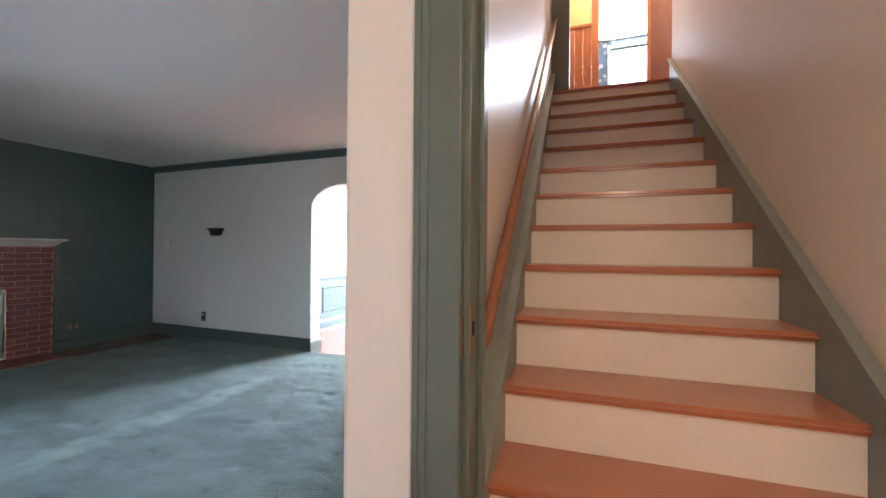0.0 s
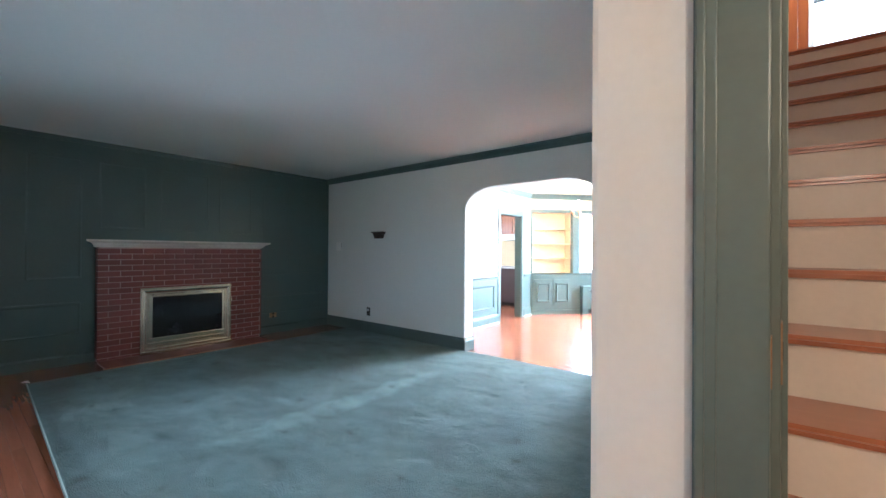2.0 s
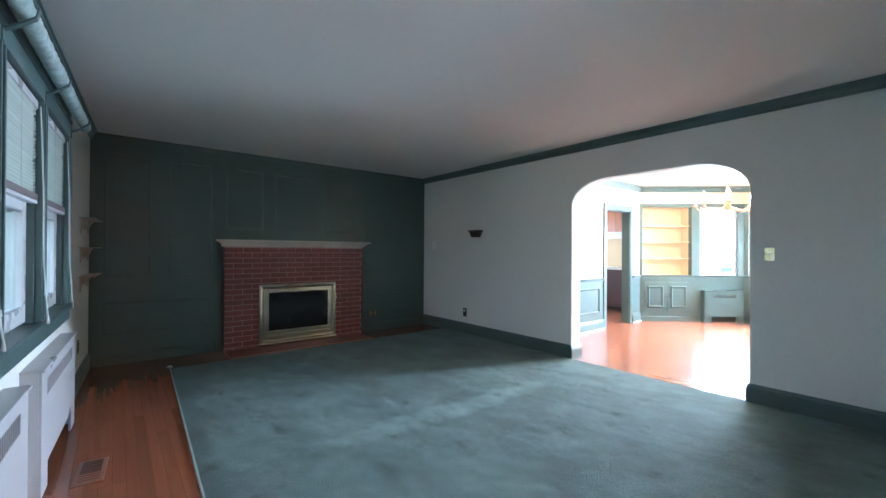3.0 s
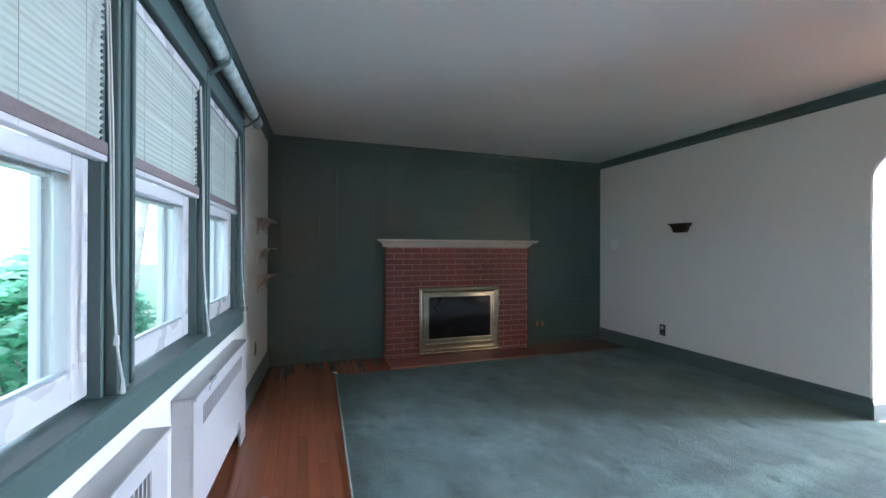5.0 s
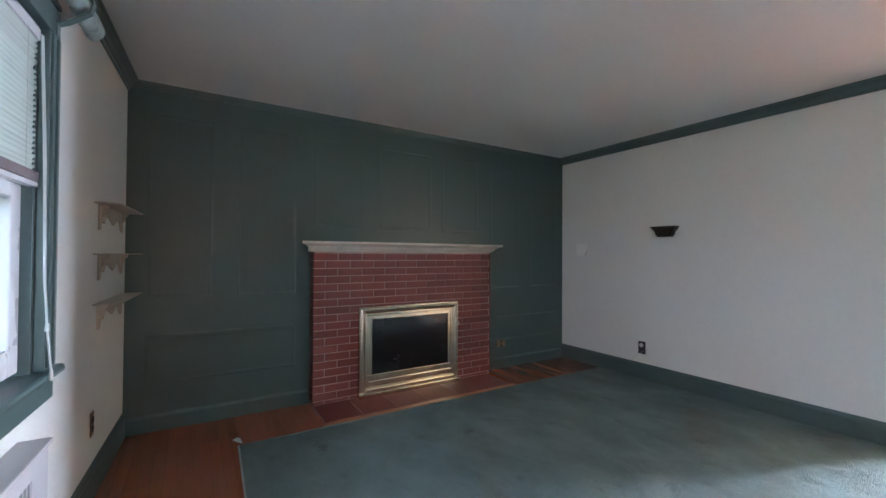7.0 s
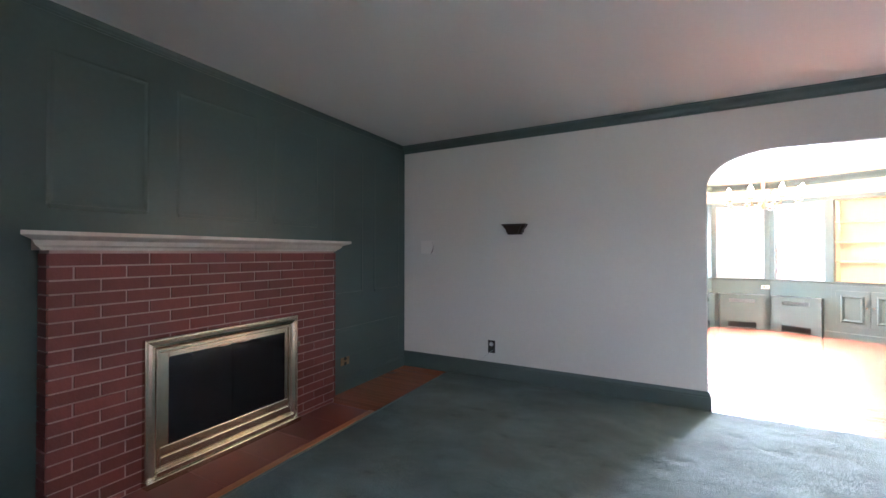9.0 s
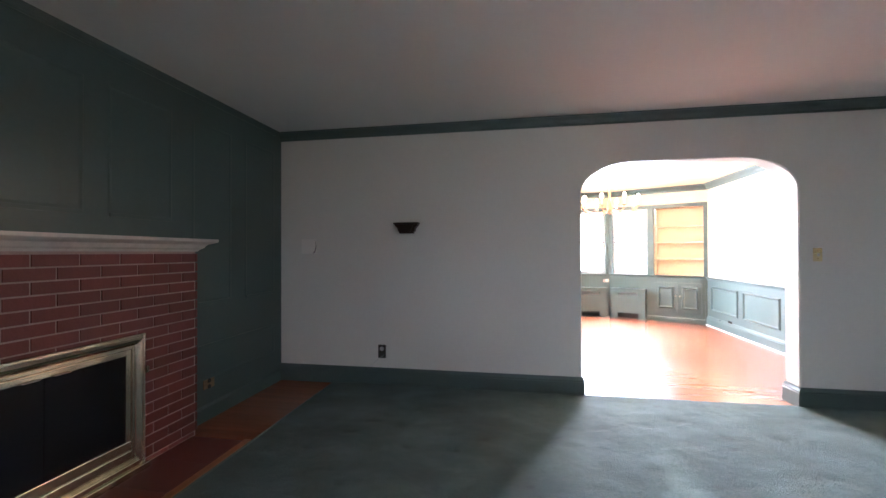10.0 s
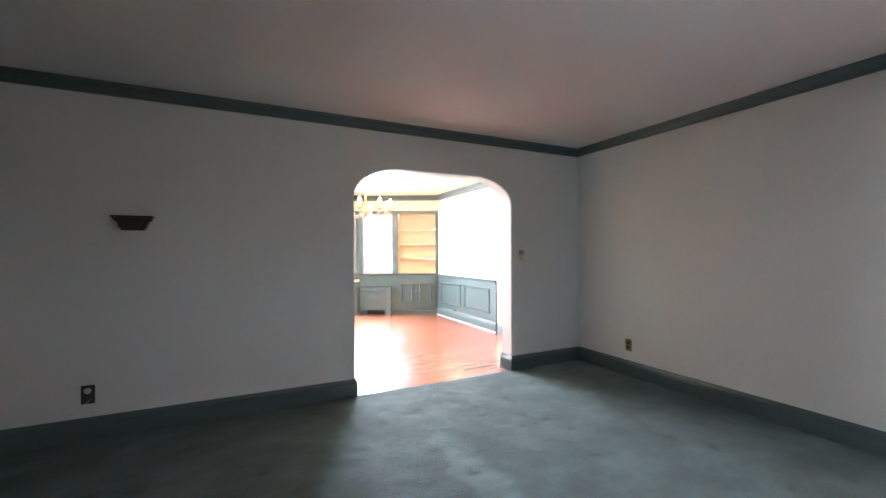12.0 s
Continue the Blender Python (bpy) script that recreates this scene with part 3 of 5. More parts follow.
tagged(solid("floor", fl, OAK), kind="structure")

# ---- the living room's things ----
# rug: a large bound carpet, slightly askew, with worn and trodden pile
def rug():
    t = thing("area_rug", pose(0, 0, 0), "large teal-green cut-pile carpet rug with pale bound edges, slightly soiled", "rug")
    a = [(-5.44, 0.29), (-0.56, 0.12), (-0.56, YN + 0.0), (-5.44, YN - 0.02)]
    bm = bmesh.new()
    nx, ny = 190, 150
    grid = []
    for i in range(nx + 1):
        row = []
        for j in range(ny + 1):
            u, v = i / nx, j / ny
            x = a[0][0] + (a[1][0] - a[0][0]) * u
            y = (a[0][1] * (1 - u) + a[1][1] * u) * (1 - v) + (a[3][1] * (1 - u) + a[2][1] * u) * v
            h = 0.015 + 0.0035 * noise.noise((x * 2.3, y * 2.3, 0)) + 0.005 * noise.noise((x * 6, y * 7, 3)) + 0.0025 * noise.noise((x * 14, y * 14, 8)) - 0.034 * max(0.0, noise.noise((x * 5.2, y * 6.5, 20)) - 0.40)
            edge = min(u * 40, v * 40, 1)
            row.append(bm.verts.new((x, y, 0.004 + (h - 0.004) * edge)))
        grid.append(row)
    for i in range(nx):
        for j in range(ny):
            bm.faces.new((grid[i][j], grid[i + 1][j], grid[i + 1][j + 1], grid[i][j + 1]))
    part("carpet_surface", bm, CARPET, t, smooth=True)
    part("binding", rod([(-5.44, 0.288, 0.006), (-0.56, 0.118, 0.006)], 0.006, 6), BINDING, t, "pale woven edge binding")
    part("binding", rod([(-5.442, 0.288, 0.006), (-5.442, YN - 0.03, 0.006)], 0.006, 6), BINDINGDARK, t, "dark grey-green edge binding")


rug()
scrap = bmesh.new()
vs = [scrap.verts.new(p) for p in ((0, 0, 0.004), (0.07, 0.02, 0.012), (0.09, 0.055, 0.004), (0.03, 0.045, 0.018), (-0.02, 0.03, 0.006))]
scrap.faces.new(vs)
bmesh.ops.solidify(scrap, geom=scrap.faces[:], thickness=0.003)
solid("paper_scrap", scrap, PAPER, "small crumpled scrap of white paper beside the rug", "scrap", m=pose(-5.56, 0.26, 0.001))


# fireplace
FX, FY0, FY1, FTOP = -5.88, 0.863, 2.675, 1.265
OY0, OY1, OZ1 = 1.30, 2.245, 0.74
COURSE = 0.064


def fireplace():
    t = thing("fireplace", pose(XW, 0, 0), "red brick fireplace with a pale stone mantel on the green wall", "fireplace")
    d = FX - XW
    for y0, y1, z0 in ((FY0 + 0.006, OY0, 0), (OY1, FY1 - 0.006, 0), (OY0, OY1, OZ1)):
        part("mortar_bed", bx(0, y0, z0, d - 0.006, y1, FTOP), MORTAR, t, "greyish pink mortar")
    back = bx(0.002, OY0, 0, 0.02, OY1, OZ1)
    part("firebox", back, SOOTSHADE, t, "sooty black firebox")
    shelf = bmesh.new()
    prof = [(0, 0), (d + 0.005, 0), (d + 0.012, 0.012), (d + 0.030, 0.022), (d + 0.045, 0.045), (d + 0.070, 0.055), (d + 0.085, 0.060), (d + 0.095, 0.066), (d + 0.095, 0.084), (0, 0.084)]
    cols = []
    for y, s in ((FY0 - 0.02, -1), (FY1, 1)):
        cols.append([shelf.verts.new((a, y + s * max(0.0, a - d), FTOP + b)) for a, b in prof])
    n = len(prof)
    for i in range(n):
        shelf.faces.new((cols[0][i], cols[0][(i + 1) % n], cols[1][(i + 1) % n], cols[1][i]))
    shelf.faces.new(cols[0])
    shelf.faces.new(cols[1][::-1])
    bmesh.ops.recalc_face_normals(shelf, faces=shelf.faces[:])
    part("mantel_shelf", shelf, MARBLE, t, "pale moulded stone mantel shelf, slightly worn")
    return t, d


FIRE, FD = fireplace()


def brass_insert():
    t = thing("fireplace_insert", pose(FX, 0, 0.012), "brass-framed fireplace screen with smoked glass doors set in the brick", "fire screen")
    y0, y1, z1, w, d = 1.242, 2.258, 0.776, 0.10, 0.036

    # mitred surround: a lip, a rounded swell and a step down to the doors
    steps = [(0.0, -0.02), (0.0, 0.026), (0.004, 0.030), (0.010, 0.030), (0.013, 0.026), (0.018, 0.028), (0.030, 0.036), (0.044, 0.034), (0.056, 0.024), (0.060, 0.018), (0.064, 0.020), (0.076, 0.020), (0.079, 0.012), (0.079, -0.02)]
    ring = bmesh.new()
    loops = [[ring.verts.new((p, y, z)) for y, z in ((y0 + s, s), (y1 - s, s), (y1 - s, z1 - s), (y0 + s, z1 - s))] for s, p in steps]
    for la, lb in zip(loops, loops[1:]):
        for k in range(4):
            ring.faces.new((la[k], la[(k + 1) % 4], lb[(k + 1) % 4], lb[k]))
    bmesh.ops.recalc_face_normals(ring, faces=ring.faces[:])
    part("surround", ring, BRASS, t)

    def bar(name, p, q):
        return part(name, bx(*p, *q, 0.004), BRASS, t)

    ga, gb, gz0, gz1 = y0 + 0.124, y1 - 0.110, 0.182, z1 - 0.112
    bar("sill_step", (0.0, y0 - 0.004, -0.001), (d + 0.024, y1 + 0.004, 0.034))
    bar("sill_step", (0.0, y0 + 0.050, 0.0345), (d + 0.010, y1 - 0.050, 0.066))
    bar("lower_rail", (-0.02, y0 + 0.0795, 0.0795), (d - 0.014, y1 - 0.0795, 0.128))
    bar("lower_rail", (-0.02, y0 + 0.0795, 0.1285), (d - 0.020, y1 - 0.0795, gz0))
    bar("inner_side", (-0.02, y0 + 0.0795, gz0 + 0.0005), (d - 0.022, ga, z1 - 0.080))
    bar("inner_side", (-0.02, gb, gz0 + 0.0005), (d - 0.022, y1 - 0.0795, z1 - 0.080))
    bar("upper_rail", (-0.02, ga + 0.0005, gz1), (d - 0.019, gb - 0.0005, z1 - 0.080))
    mid = (y0 + y1) / 2
    for a, b in ((ga + 0.0005, mid - 0.001), (mid + 0.001, gb - 0.0005)):
        g = part("glass_door", bx(-0.02, a, gz0 + 0.0005, d - 0.027, b, gz1 - 0.0005, 0.001), BLACKGLASS, t, "smoked black glass door")
    for s in (-1, 1):
        part("handle", rod([(d - 0.030, mid + s * 0.03, z1 - 0.114), (d - 0.008, mid + s * 0.03, z1 - 0.110), (d - 0.008, mid + s * 0.10, z1 - 0.110), (d - 0.030, mid + s * 0.10, z1 - 0.114)], 0.0035, 8), BRASS, t)
    part("latch", bx(d - 0.001, y1 - 0.012, 0.545, d + 0.012, y1 + 0.004, 0.585, 0.003), BRASS, t)


brass_insert()


def hearth():
    t = thing("hearth", pose(0, 0, 0), "flush dark red polished tile hearth before the fireplace", "hearth")
    part("bed", bx(FX, FY0, -0.003, -5.50, 2.64, 0.004), MORTAR, t)
    n = 6
    for i in range(n):
        y0 = FY0 + (2.64 - FY0) * i / n
        y1 = FY0 + (2.64 - FY0) * (i + 1) / n
        part("tile", bx(FX + 0.002, y0 + 0.001, 0.003, -5.502, y1 - 0.001, 0.012, 0.002), HEARTH, t)


hearth()
solid("hearth_border", bx(-5.498, FY0 - 0.02, 0.0, -5.452, 2.66, 0.013, 0.004), wood("border_oak", (0.42, 0.17, 0.07), (0.28, 0.10, 0.04), along=1), "narrow orange oak strip that edges the tile hearth", "floor strip")


# windows of the south wall
def south_window(k, u0, u1):
    """Double-hung white sash window in the opening u0..u1."""
    t = thing("window_%d" % k, SOUTH @ pose(u0, 0, WZ0), kind="structure")
    w, h, y = u1 - u0, WZ1 - WZ0, -0.055
    f = 0.030
    for a, b in ((0.0, 0.018), (w - 0.018, w)):
        part("outer_jamb", bx(a, -0.150, 0, b, -0.0805, h), WHITETRIM, t)
        part("jamb", bx(a, -0.080, 0, b, -0.012, h), TRIM, t)
    part("head_jamb", bx(0.02, -0.150, h - 0.02, w - 0.02, -0.0805, h), WHITETRIM, t)
    part("outer_casing", bx(-0.05, -0.175, -0.05, 0.018, -0.1505, h + 0.05, 0.004), WHITETRIM, t)
    part("outer_casing", bx(w - 0.018, -0.175, -0.05, w + 0.05, -0.1505, h + 0.05, 0.004), WHITETRIM, t)
    part("parting_stop", bx(0.018, -0.148, 0.03, 0.032, -0.1405, h - 0.02), VINYL, t)
    part("parting_stop", bx(w - 0.032, -0.148, 0.03, w - 0.018, -0.1405, h - 0.02), VINYL, t)
    # lower sash
    z0, z1, s = 0.012, 0.66, 0.062
    for nm, b in (("stile", (0.020, z0, 0.034 + s, z1)), ("stile", (w - 0.034 - s, z0, w - 0.020, z1)), ("rail", (0.034 + s + 0.0005, z0, w - 0.034 - s - 0.0005, z0 + 0.085)), ("rail", (0.034 + s + 0.0005, z1 - 0.05, w - 0.034 - s - 0.0005, z1))):
        part("sash_" + nm, bx(b[0], y - 0.03, b[1], b[2], y + 0.015, b[3], 0.006), VINYL, t)
    g = part("pane", bx(0.034 + s - 0.004, y - 0.012, z0 + 0.081, w - 0.030 - s, y - 0.006, z1 - 0.046), GLASS, t, "clear glass pane")
    g.visible_shadow = False
    bead = bmesh.new()
    for b in ((0.034 + s, z0 + 0.085, w - 0.034 - s, z0 + 0.092), (0.034 + s, z1 - 0.057, w - 0.034 - s, z1 - 0.05)):
        bx(b[0], y + 0.001, b[1], b[2], y + 0.008, b[3], bm=bead)
    part("glazing_bead", bead, surface("bead_grey", (0.30, 0.33, 0.35), rough=0.5) if k == 1 else bpy.data.materials["bead_grey"], t)
    # upper sash
    for nm, b in (("stile", (0.034, z1 - 0.06, 0.034 + s, h - 0.02)), ("stile", (w - 0.034 - s, z1 - 0.06, w - 0.034, h - 0.02)), ("rail", (0.034 + s + 0.0005, h - 0.08, w - 0.034 - s - 0.0005, h - 0.02)), ("rail", (0.034 + s + 0.0005, z1 - 0.06, w - 0.034 - s - 0.0005, z1))):
        part("sash_" + nm, bx(b[0], y - 0.080, b[1], b[2], y - 0.040, b[3], 0.005), VINYL, t)
    g = part("pane", bx(0.034 + s - 0.004, y - 0.068, z1 - 0.004, w - 0.030 - s, y - 0.062, h - 0.076), GLASS, t, "clear glass pane")
    g.visible_shadow = False


OPEN = [(1.50, 2.305), (2.392, 3.135), (3.24, 3.95)]
for k, (a, b) in enumerate(OPEN):
    south_window(k + 1, a, b)

casing = thing("window_casing", SOUTH, kind="structure")
for a, b in ((1.395, 1.50), (2.305, 2.392), (3.135, 3.24), (3.95, 4.055)):
    bm = bx(a, -0.01, WZ0, b, 0.020, WZ1, 0.004)
    bx(a + 0.014, 0.018, WZ0 + 0.01, a + 0.034, 0.028, WZ1 - 0.005, 0.003, bm=bm)
    bx(b - 0.034, 0.018, WZ0 + 0.01, b - 0.014, 0.028, WZ1 - 0.005, 0.003, bm=bm)
    if 2 < a < 3.5:
        bx(a + 0.001, -0.150, WZ0, b - 0.001, -0.010, WZ1, bm=bm)
    part("mullion", bm, TRIM, casing)
part("head_casing", bx(1.395, -0.01, WZ1 + 0.0005, 4.055, 0.022, WZ1 + 0.10, 0.004), TRIM, casing)
frieze = bx(1.395, -0.004, WZ1 + 0.1005, 4.20, 0.012, H - 0.075)
bx(1.395, 0.012, WZ1 + 0.115, 4.20, 0.024, WZ1 + 0.135, 0.003, bm=frieze)
bx(1.395, 0.012, WZ1 + 0.180, 4.20, 0.020, WZ1 + 0.195, 0.003, bm=frieze)
part("frieze_board", frieze, TRIM, casing)
bm = bx(1.50, -0.149, WZ1 + 0.0005, 3.95, -0.0105, WZ1 + 0.03)
part("head_lining", bm, TRIM, casing)
sill = run((1.37, 0, WZ0), (4.09, 0, WZ0), (0, 1, 0), [(-0.165, -0.032), (0.034, -0.032), (0.044, -0.026), (0.046, -0.014), (0.042, -0.004), (0.034, 0.0), (-0.165, -0.004)])
part("window_sill", sill, TRIM, casing)
part("apron", bx(1.40, -0.002, WZ0 - 0.115, 4.06, 0.020, WZ0 - 0.0325, 0.004), TRIM, casing)


GAPS = ((1, 9), (1, 16), (1, 22), (0, 19))


def blind(k, u0, u1, tilts):
    t = thing("venetian_blind", SOUTH @ pose(u0, -0.014, 0), "white slatted venetian blind raised halfway, its cords hanging beside it", "blind", "blinds at the windows")
    w = u1 - u0
    part("head_rail", bx(0.012, -0.014, 1.995, w - 0.012, 0.014, 2.035, 0.003), VINYL, t)
    me = None
    n = 25
    for i in range(n):
        z = 1.538 + i * 0.0185
        if me is None:
            bm = bmesh.new()
            rings = []
            for x in (0.014, w - 0.030):
                rings.append([bm.verts.new((x, q * 0.0125, 0.0022 * (1 - q * q))) for q in (-1, -0.4, 0.4, 1)] + [bm.verts.new((x, q * 0.0125, 0.0022 * (1 - q * q) - 0.0006)) for q in (1, 0.4, -0.4, -1)])
            for q in range(8):
                bm.faces.new((rings[0][q], rings[0][(q + 1) % 8], rings[1][(q + 1) % 8], rings[1][q]))
            me = mesh_of("slat", bm, SLAT)
        ob = new("slat", me)
        ob.parent = t
        rng = random.Random(k * 100 + i)
        ob.matrix_local = pose(0, 0.002 * rng.uniform(-1, 1), z + (0.012 if (k, i) in GAPS else 0), tilts + rng.uniform(-5, 5), 0.15 * rng.uniform(-1, 1), 0)
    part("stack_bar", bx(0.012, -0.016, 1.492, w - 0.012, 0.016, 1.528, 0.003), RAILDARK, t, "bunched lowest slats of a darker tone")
    part("bottom_rail", bx(0.012, -0.015, 1.474, w - 0.012, 0.015, 1.4915, 0.003), VINYL, t)
    for u in (0.12, w / 2, w - 0.12):
        part("ladder_cord", rod([(u, 0.015, 1.478), (u, 0.015, 2.0)], 0.0007, 5), CORD, t)
    c = 0.05
    part("pull_cord", rod([(c, 0.030, 2.0), (c + 0.006, 0.045, 1.55), (c + 0.01, 0.05, 1.15), (c + 0.016, 0.06, 0.98), (c, 0.068, 0.83 + 0.02 * k)], 0.0035, 6), CORD, t, "looped white cord")
    part("pull_cord", rod([(c + 0.012, 0.030, 2.0), (c + 0.022, 0.045, 1.55), (c + 0.02, 0.05, 1.15), (c + 0.018, 0.06, 0.99)], 0.0025, 6), CORD, t)
    part("cord_joiner", rod([(c + 0.016, 0.06, 1.0), (c + 0.016, 0.06, 0.975)], [0.006, 0.008], 8), CORD, t)
    part("tassel", rod([(c, 0.068, 0.84 + 0.02 * k), (c, 0.068, 0.80 + 0.02 * k)], [0.004, 0.008], 8), CORD, t)


for k, (a, b) in enumerate(OPEN):
    blind(k, a, b, 64 if k == 2 else 58)


HOLDERS = (1.43, 2.35, 3.19, 4.0)


def valance_rod():
    t = thing("valance_rod", SOUTH @ pose(0, 0, 2.205), "wide curtain rod sleeved in ruched silvery teal satin above the windows", "curtain rod")
    bm = bmesh.new()
    nl, ns = 260, 14
    rings = []
    for i in range(nl + 1):
        u = 1.20 + (4.4 - 1.20) * i / nl
        ring = []
        for k in range(ns):
            a = 6.28319 * k / ns
            r = 0.036 + 0.006 * noise.noise((u * 26, math.cos(a) * 1.5, math.sin(a) * 1.5)) + 0.004 * noise.noise((u * 60, k * 0.7, 2))
            if min(abs(u - q) for q in HOLDERS) < 0.022:
                r *= 0.72
            ring.append(bm.verts.new((u, 0.078 + r * math.cos(a), r * 1.2 * math.sin(a))))
        rings.append(ring)
    for a, b in zip(rings, rings[1:]):
        for k in range(ns):
            bm.faces.new((a[k], a[(k + 1) % ns], b[(k + 1) % ns], b[k]))
    bm.faces.new(rings[0])
    bm.faces.new(rings[-1][::-1])
    part("sleeve", bm, FOIL, t, "ruched silvery teal satin sleeve", smooth=True)
    for u in HOLDERS:
        arm = bmesh.new()
        strap = [(0.022, -0.100), (0.050, -0.085), (0.082, -0.060), (0.116, -0.030), (0.126, 0.010), (0.114, 0.044)]
        for (ya, za), (yb, zb) in zip(strap, strap[1:]):
            v = [arm.verts.new((u + sx * 0.016, y + sy, z + sz)) for sx in (-1, 1) for y, z, sy, sz in ((ya, za, 0, 0), (yb, zb, 0, 0), (yb, zb, 0.004, -0.006), (ya, za, 0.004, -0.006))]
            for f in ((0, 1, 2, 3), (7, 6, 5, 4), (0, 4, 5, 1), (1, 5, 6, 2), (2, 6, 7, 3), (3, 7, 4, 0)):
                arm.faces.new([v[i] for i in f])
        bx(u - 0.018, 0.012, -0.150, u + 0.018, 0.026, -0.095, 0.002, bm=arm)
        part("bracket", arm, TRIM, t)


valance_rod()


def radiator_cover(name, m, w, h, d, mat, label, feet=0.16, gap=0.13, slots=24, slot_h=0.085, group="radiator covers"):
    """A sheet-metal cover: front panel with feet and a grille of slots near the top."""
    t = thing(name, m, label, "radiator cover", group)
    z0, z1 = h - 0.06 - slot_h, h - 0.06
    s0, s1 = 0.13, w - 0.13
    front = bmesh.new()
    for b in ((0, 0, feet, gap), (w - feet, 0, w, gap), (0, gap, w, z0), (0, z0, s0, z1), (s1, z0, w, z1), (0, z1, w, h)):
        bx(b[0], d - 0.012, b[1], b[2], d, b[3], bm=front)
    bmesh.ops.remove_doubles(front, verts=front.verts[:], dist=1e-4)
    part("front_panel", front, mat, t)
    part("side_panel", bx(-0.001, 0.002, 0, 0.013, d - 0.0125, h - 0.002), mat, t)
    part("side_panel", bx(w - 0.013, 0.002, 0, w + 0.001, d - 0.0125, h - 0.002), mat, t)
    part("top_panel", bx(-0.012, 0.002, h, w + 0.012, d + 0.012, h + 0.016, 0.006), mat, t)
    # near-black sheet that stands for the shade inside the cover
    part("shade_sheet", bx(0.014, 0.003, 0.01, w - 0.014, 0.008, h - 0.01), DARKVENT, t, "dark sheet for the shade inside the cover")
    n = slots
    bar = None
    for i in range(n + 1):
        x = s0 + (s1 - s0) * i / n
        if bar is None:
            bar = mesh_of("grille_bar", bx(-0.004, d - 0.011, z0, 0.004, d - 0.002, z1), mat)
        ob = new("grille_bar", bar)
        ob.parent = t
        ob.matrix_local = pose(x, 0, 0)
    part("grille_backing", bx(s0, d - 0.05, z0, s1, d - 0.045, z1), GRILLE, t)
    return t


radiator_cover("radiator_cover", SOUTH @ pose(1.66, 0, 0), 1.10, 0.622, 0.080, RADWHITE, "white enamelled metal radiator cover with a slotted grille under the window", slots=30)
radiator_cover("radiator_cover", SOUTH @ pose(3.04, 0, 0), 1.10, 0.622, 0.080, RADWHITE, "white enamelled metal radiator cover with a slotted grille under the window", slots=30)


def corner_shelf(z):
    t = thing("corner_shelf", SOUTH @ pose(0.0, 0, z), "small off-white painted corner shelf on a fretted bracket beside the window", "shelf", "small shelves in the corner")
    bm = bmesh.new()
    pts = [(0.10, 0.002), (0.80, 0.002)] + [(0.80 - 0.05 * k / 6, 0.06 + 0.05 * math.sin(math.pi / 2 * k / 6)) for k in range(7)] + [(0.10, 0.11)]
    a = [bm.verts.new((x, y, 0)) for x, y in pts]
    b = [bm.verts.new((x, y, 0.006)) for x, y in pts]
    bm.faces.new(a[::-1])
    bm.faces.new(b)
    for k in range(len(pts)):
        bm.faces.new((a[k], a[(k + 1) % len(pts)], b[(k + 1) % len(pts)], b[k]))
    bmesh.ops.recalc_face_normals(bm, faces=bm.faces[:])
    part("shelf_board", bm, SHELFTAN, t)
    out = [(0, 0), (0.085, 0), (0.080, -0.02), (0.055, -0.032), (0.050, -0.060), (0.024, -0.075), (0.020, -0.115), (0, -0.13)]
    apron = [(0.72, -0.001), (0.72, -0.135), (0.690, -0.128), (0.66, -0.085), (0.61, -0.095), (0.57, -0.050), (0.50, -0.062), (0.40, -0.095), (0.31, -0.060), (0.25, -0.055), (0.20, -0.110), (0.15, -0.125), (0.12, -0.001)]
    ob = part("fretted_apron", prism(apron, 0.008), SHELFTAN, t)
    ob.matrix_local = pose(0, 0.003, 0)
    for u in (0.70, 0.20):
        ob = part("bracket", prism([(x * 0.55, z2 * 0.85) for x, z2 in out], 0.008), SHELFTAN, t)
        ob.matrix_local = pose(u, 0.002, -0.001, 0, 0, 90)


for z in (1.50, 1.235, 0.975):
    corner_shelf(z)


def outlet(m, plate, label, dark=False, w=0.07, h=0.115, name="wall_outlet"):
    """Plate in x and z that stands proud along +y."""
    t = thing(name, m, label, "outlet")
    part("plate", bx(-w / 2, 0, -h / 2, w / 2, 0.006, h / 2, 0.0025), plate, t)
    for s in (-1, 1):
        part("socket", rod([(0, 0.004, s * 0.022), (0, 0.009, s * 0.022)], 0.016, 14), DARKVENT if dark else VINYL, t)
    part("screw", rod([(0, 0.005, 0), (0, 0.0085, 0)], 0.004, 8), BRASSDARK, t)
    return t


t = outlet(pose(-4.957, YN, 0.318, 0, 0, 180), DARKVENT, "dark tarnished outlet plate with white plug cover on pale wall", True, 0.075, 0.125)
part("plug_cover", rod([(0, 0.008, 0.026), (0, 0.018, 0.026)], [0.021, 0.018], 14), VINYL, t, "white plug cover")
wire = rod([(-0.02, 0.012, -0.03), (0.03, 0.02, -0.07), (0.09, 0.012, -0.12), (0.14, 0.006, -0.158)], 0.0015, 5)
part("loose_wire", wire, CORD, t, "thin pale loose wire")
outlet(pose(XE, 3.22, 0.318, 0, 0, 90), BRASSDARK, "dark tarnished outlet plate low on the pale wall", True, 0.07, 0.12)
outlet(pose(XW, 2.93, 0.27, 0, 0, -90), BRASSDARK, "small brass outlet plate low on the green panelled wall", True, 0.11, 0.07)
outlet(SOUTH @ pose(0.77, 0, 0.37), BRASSDARK, "dark tarnished outlet plate on the wall beside the window", True, 0.055, 0.12)
outlet(pose(XDE - 0.012, 7.02, 0.16, 0, 0, 90), BRASS, "brass outlet plate in the teal wainscot", True, 0.115, 0.06)

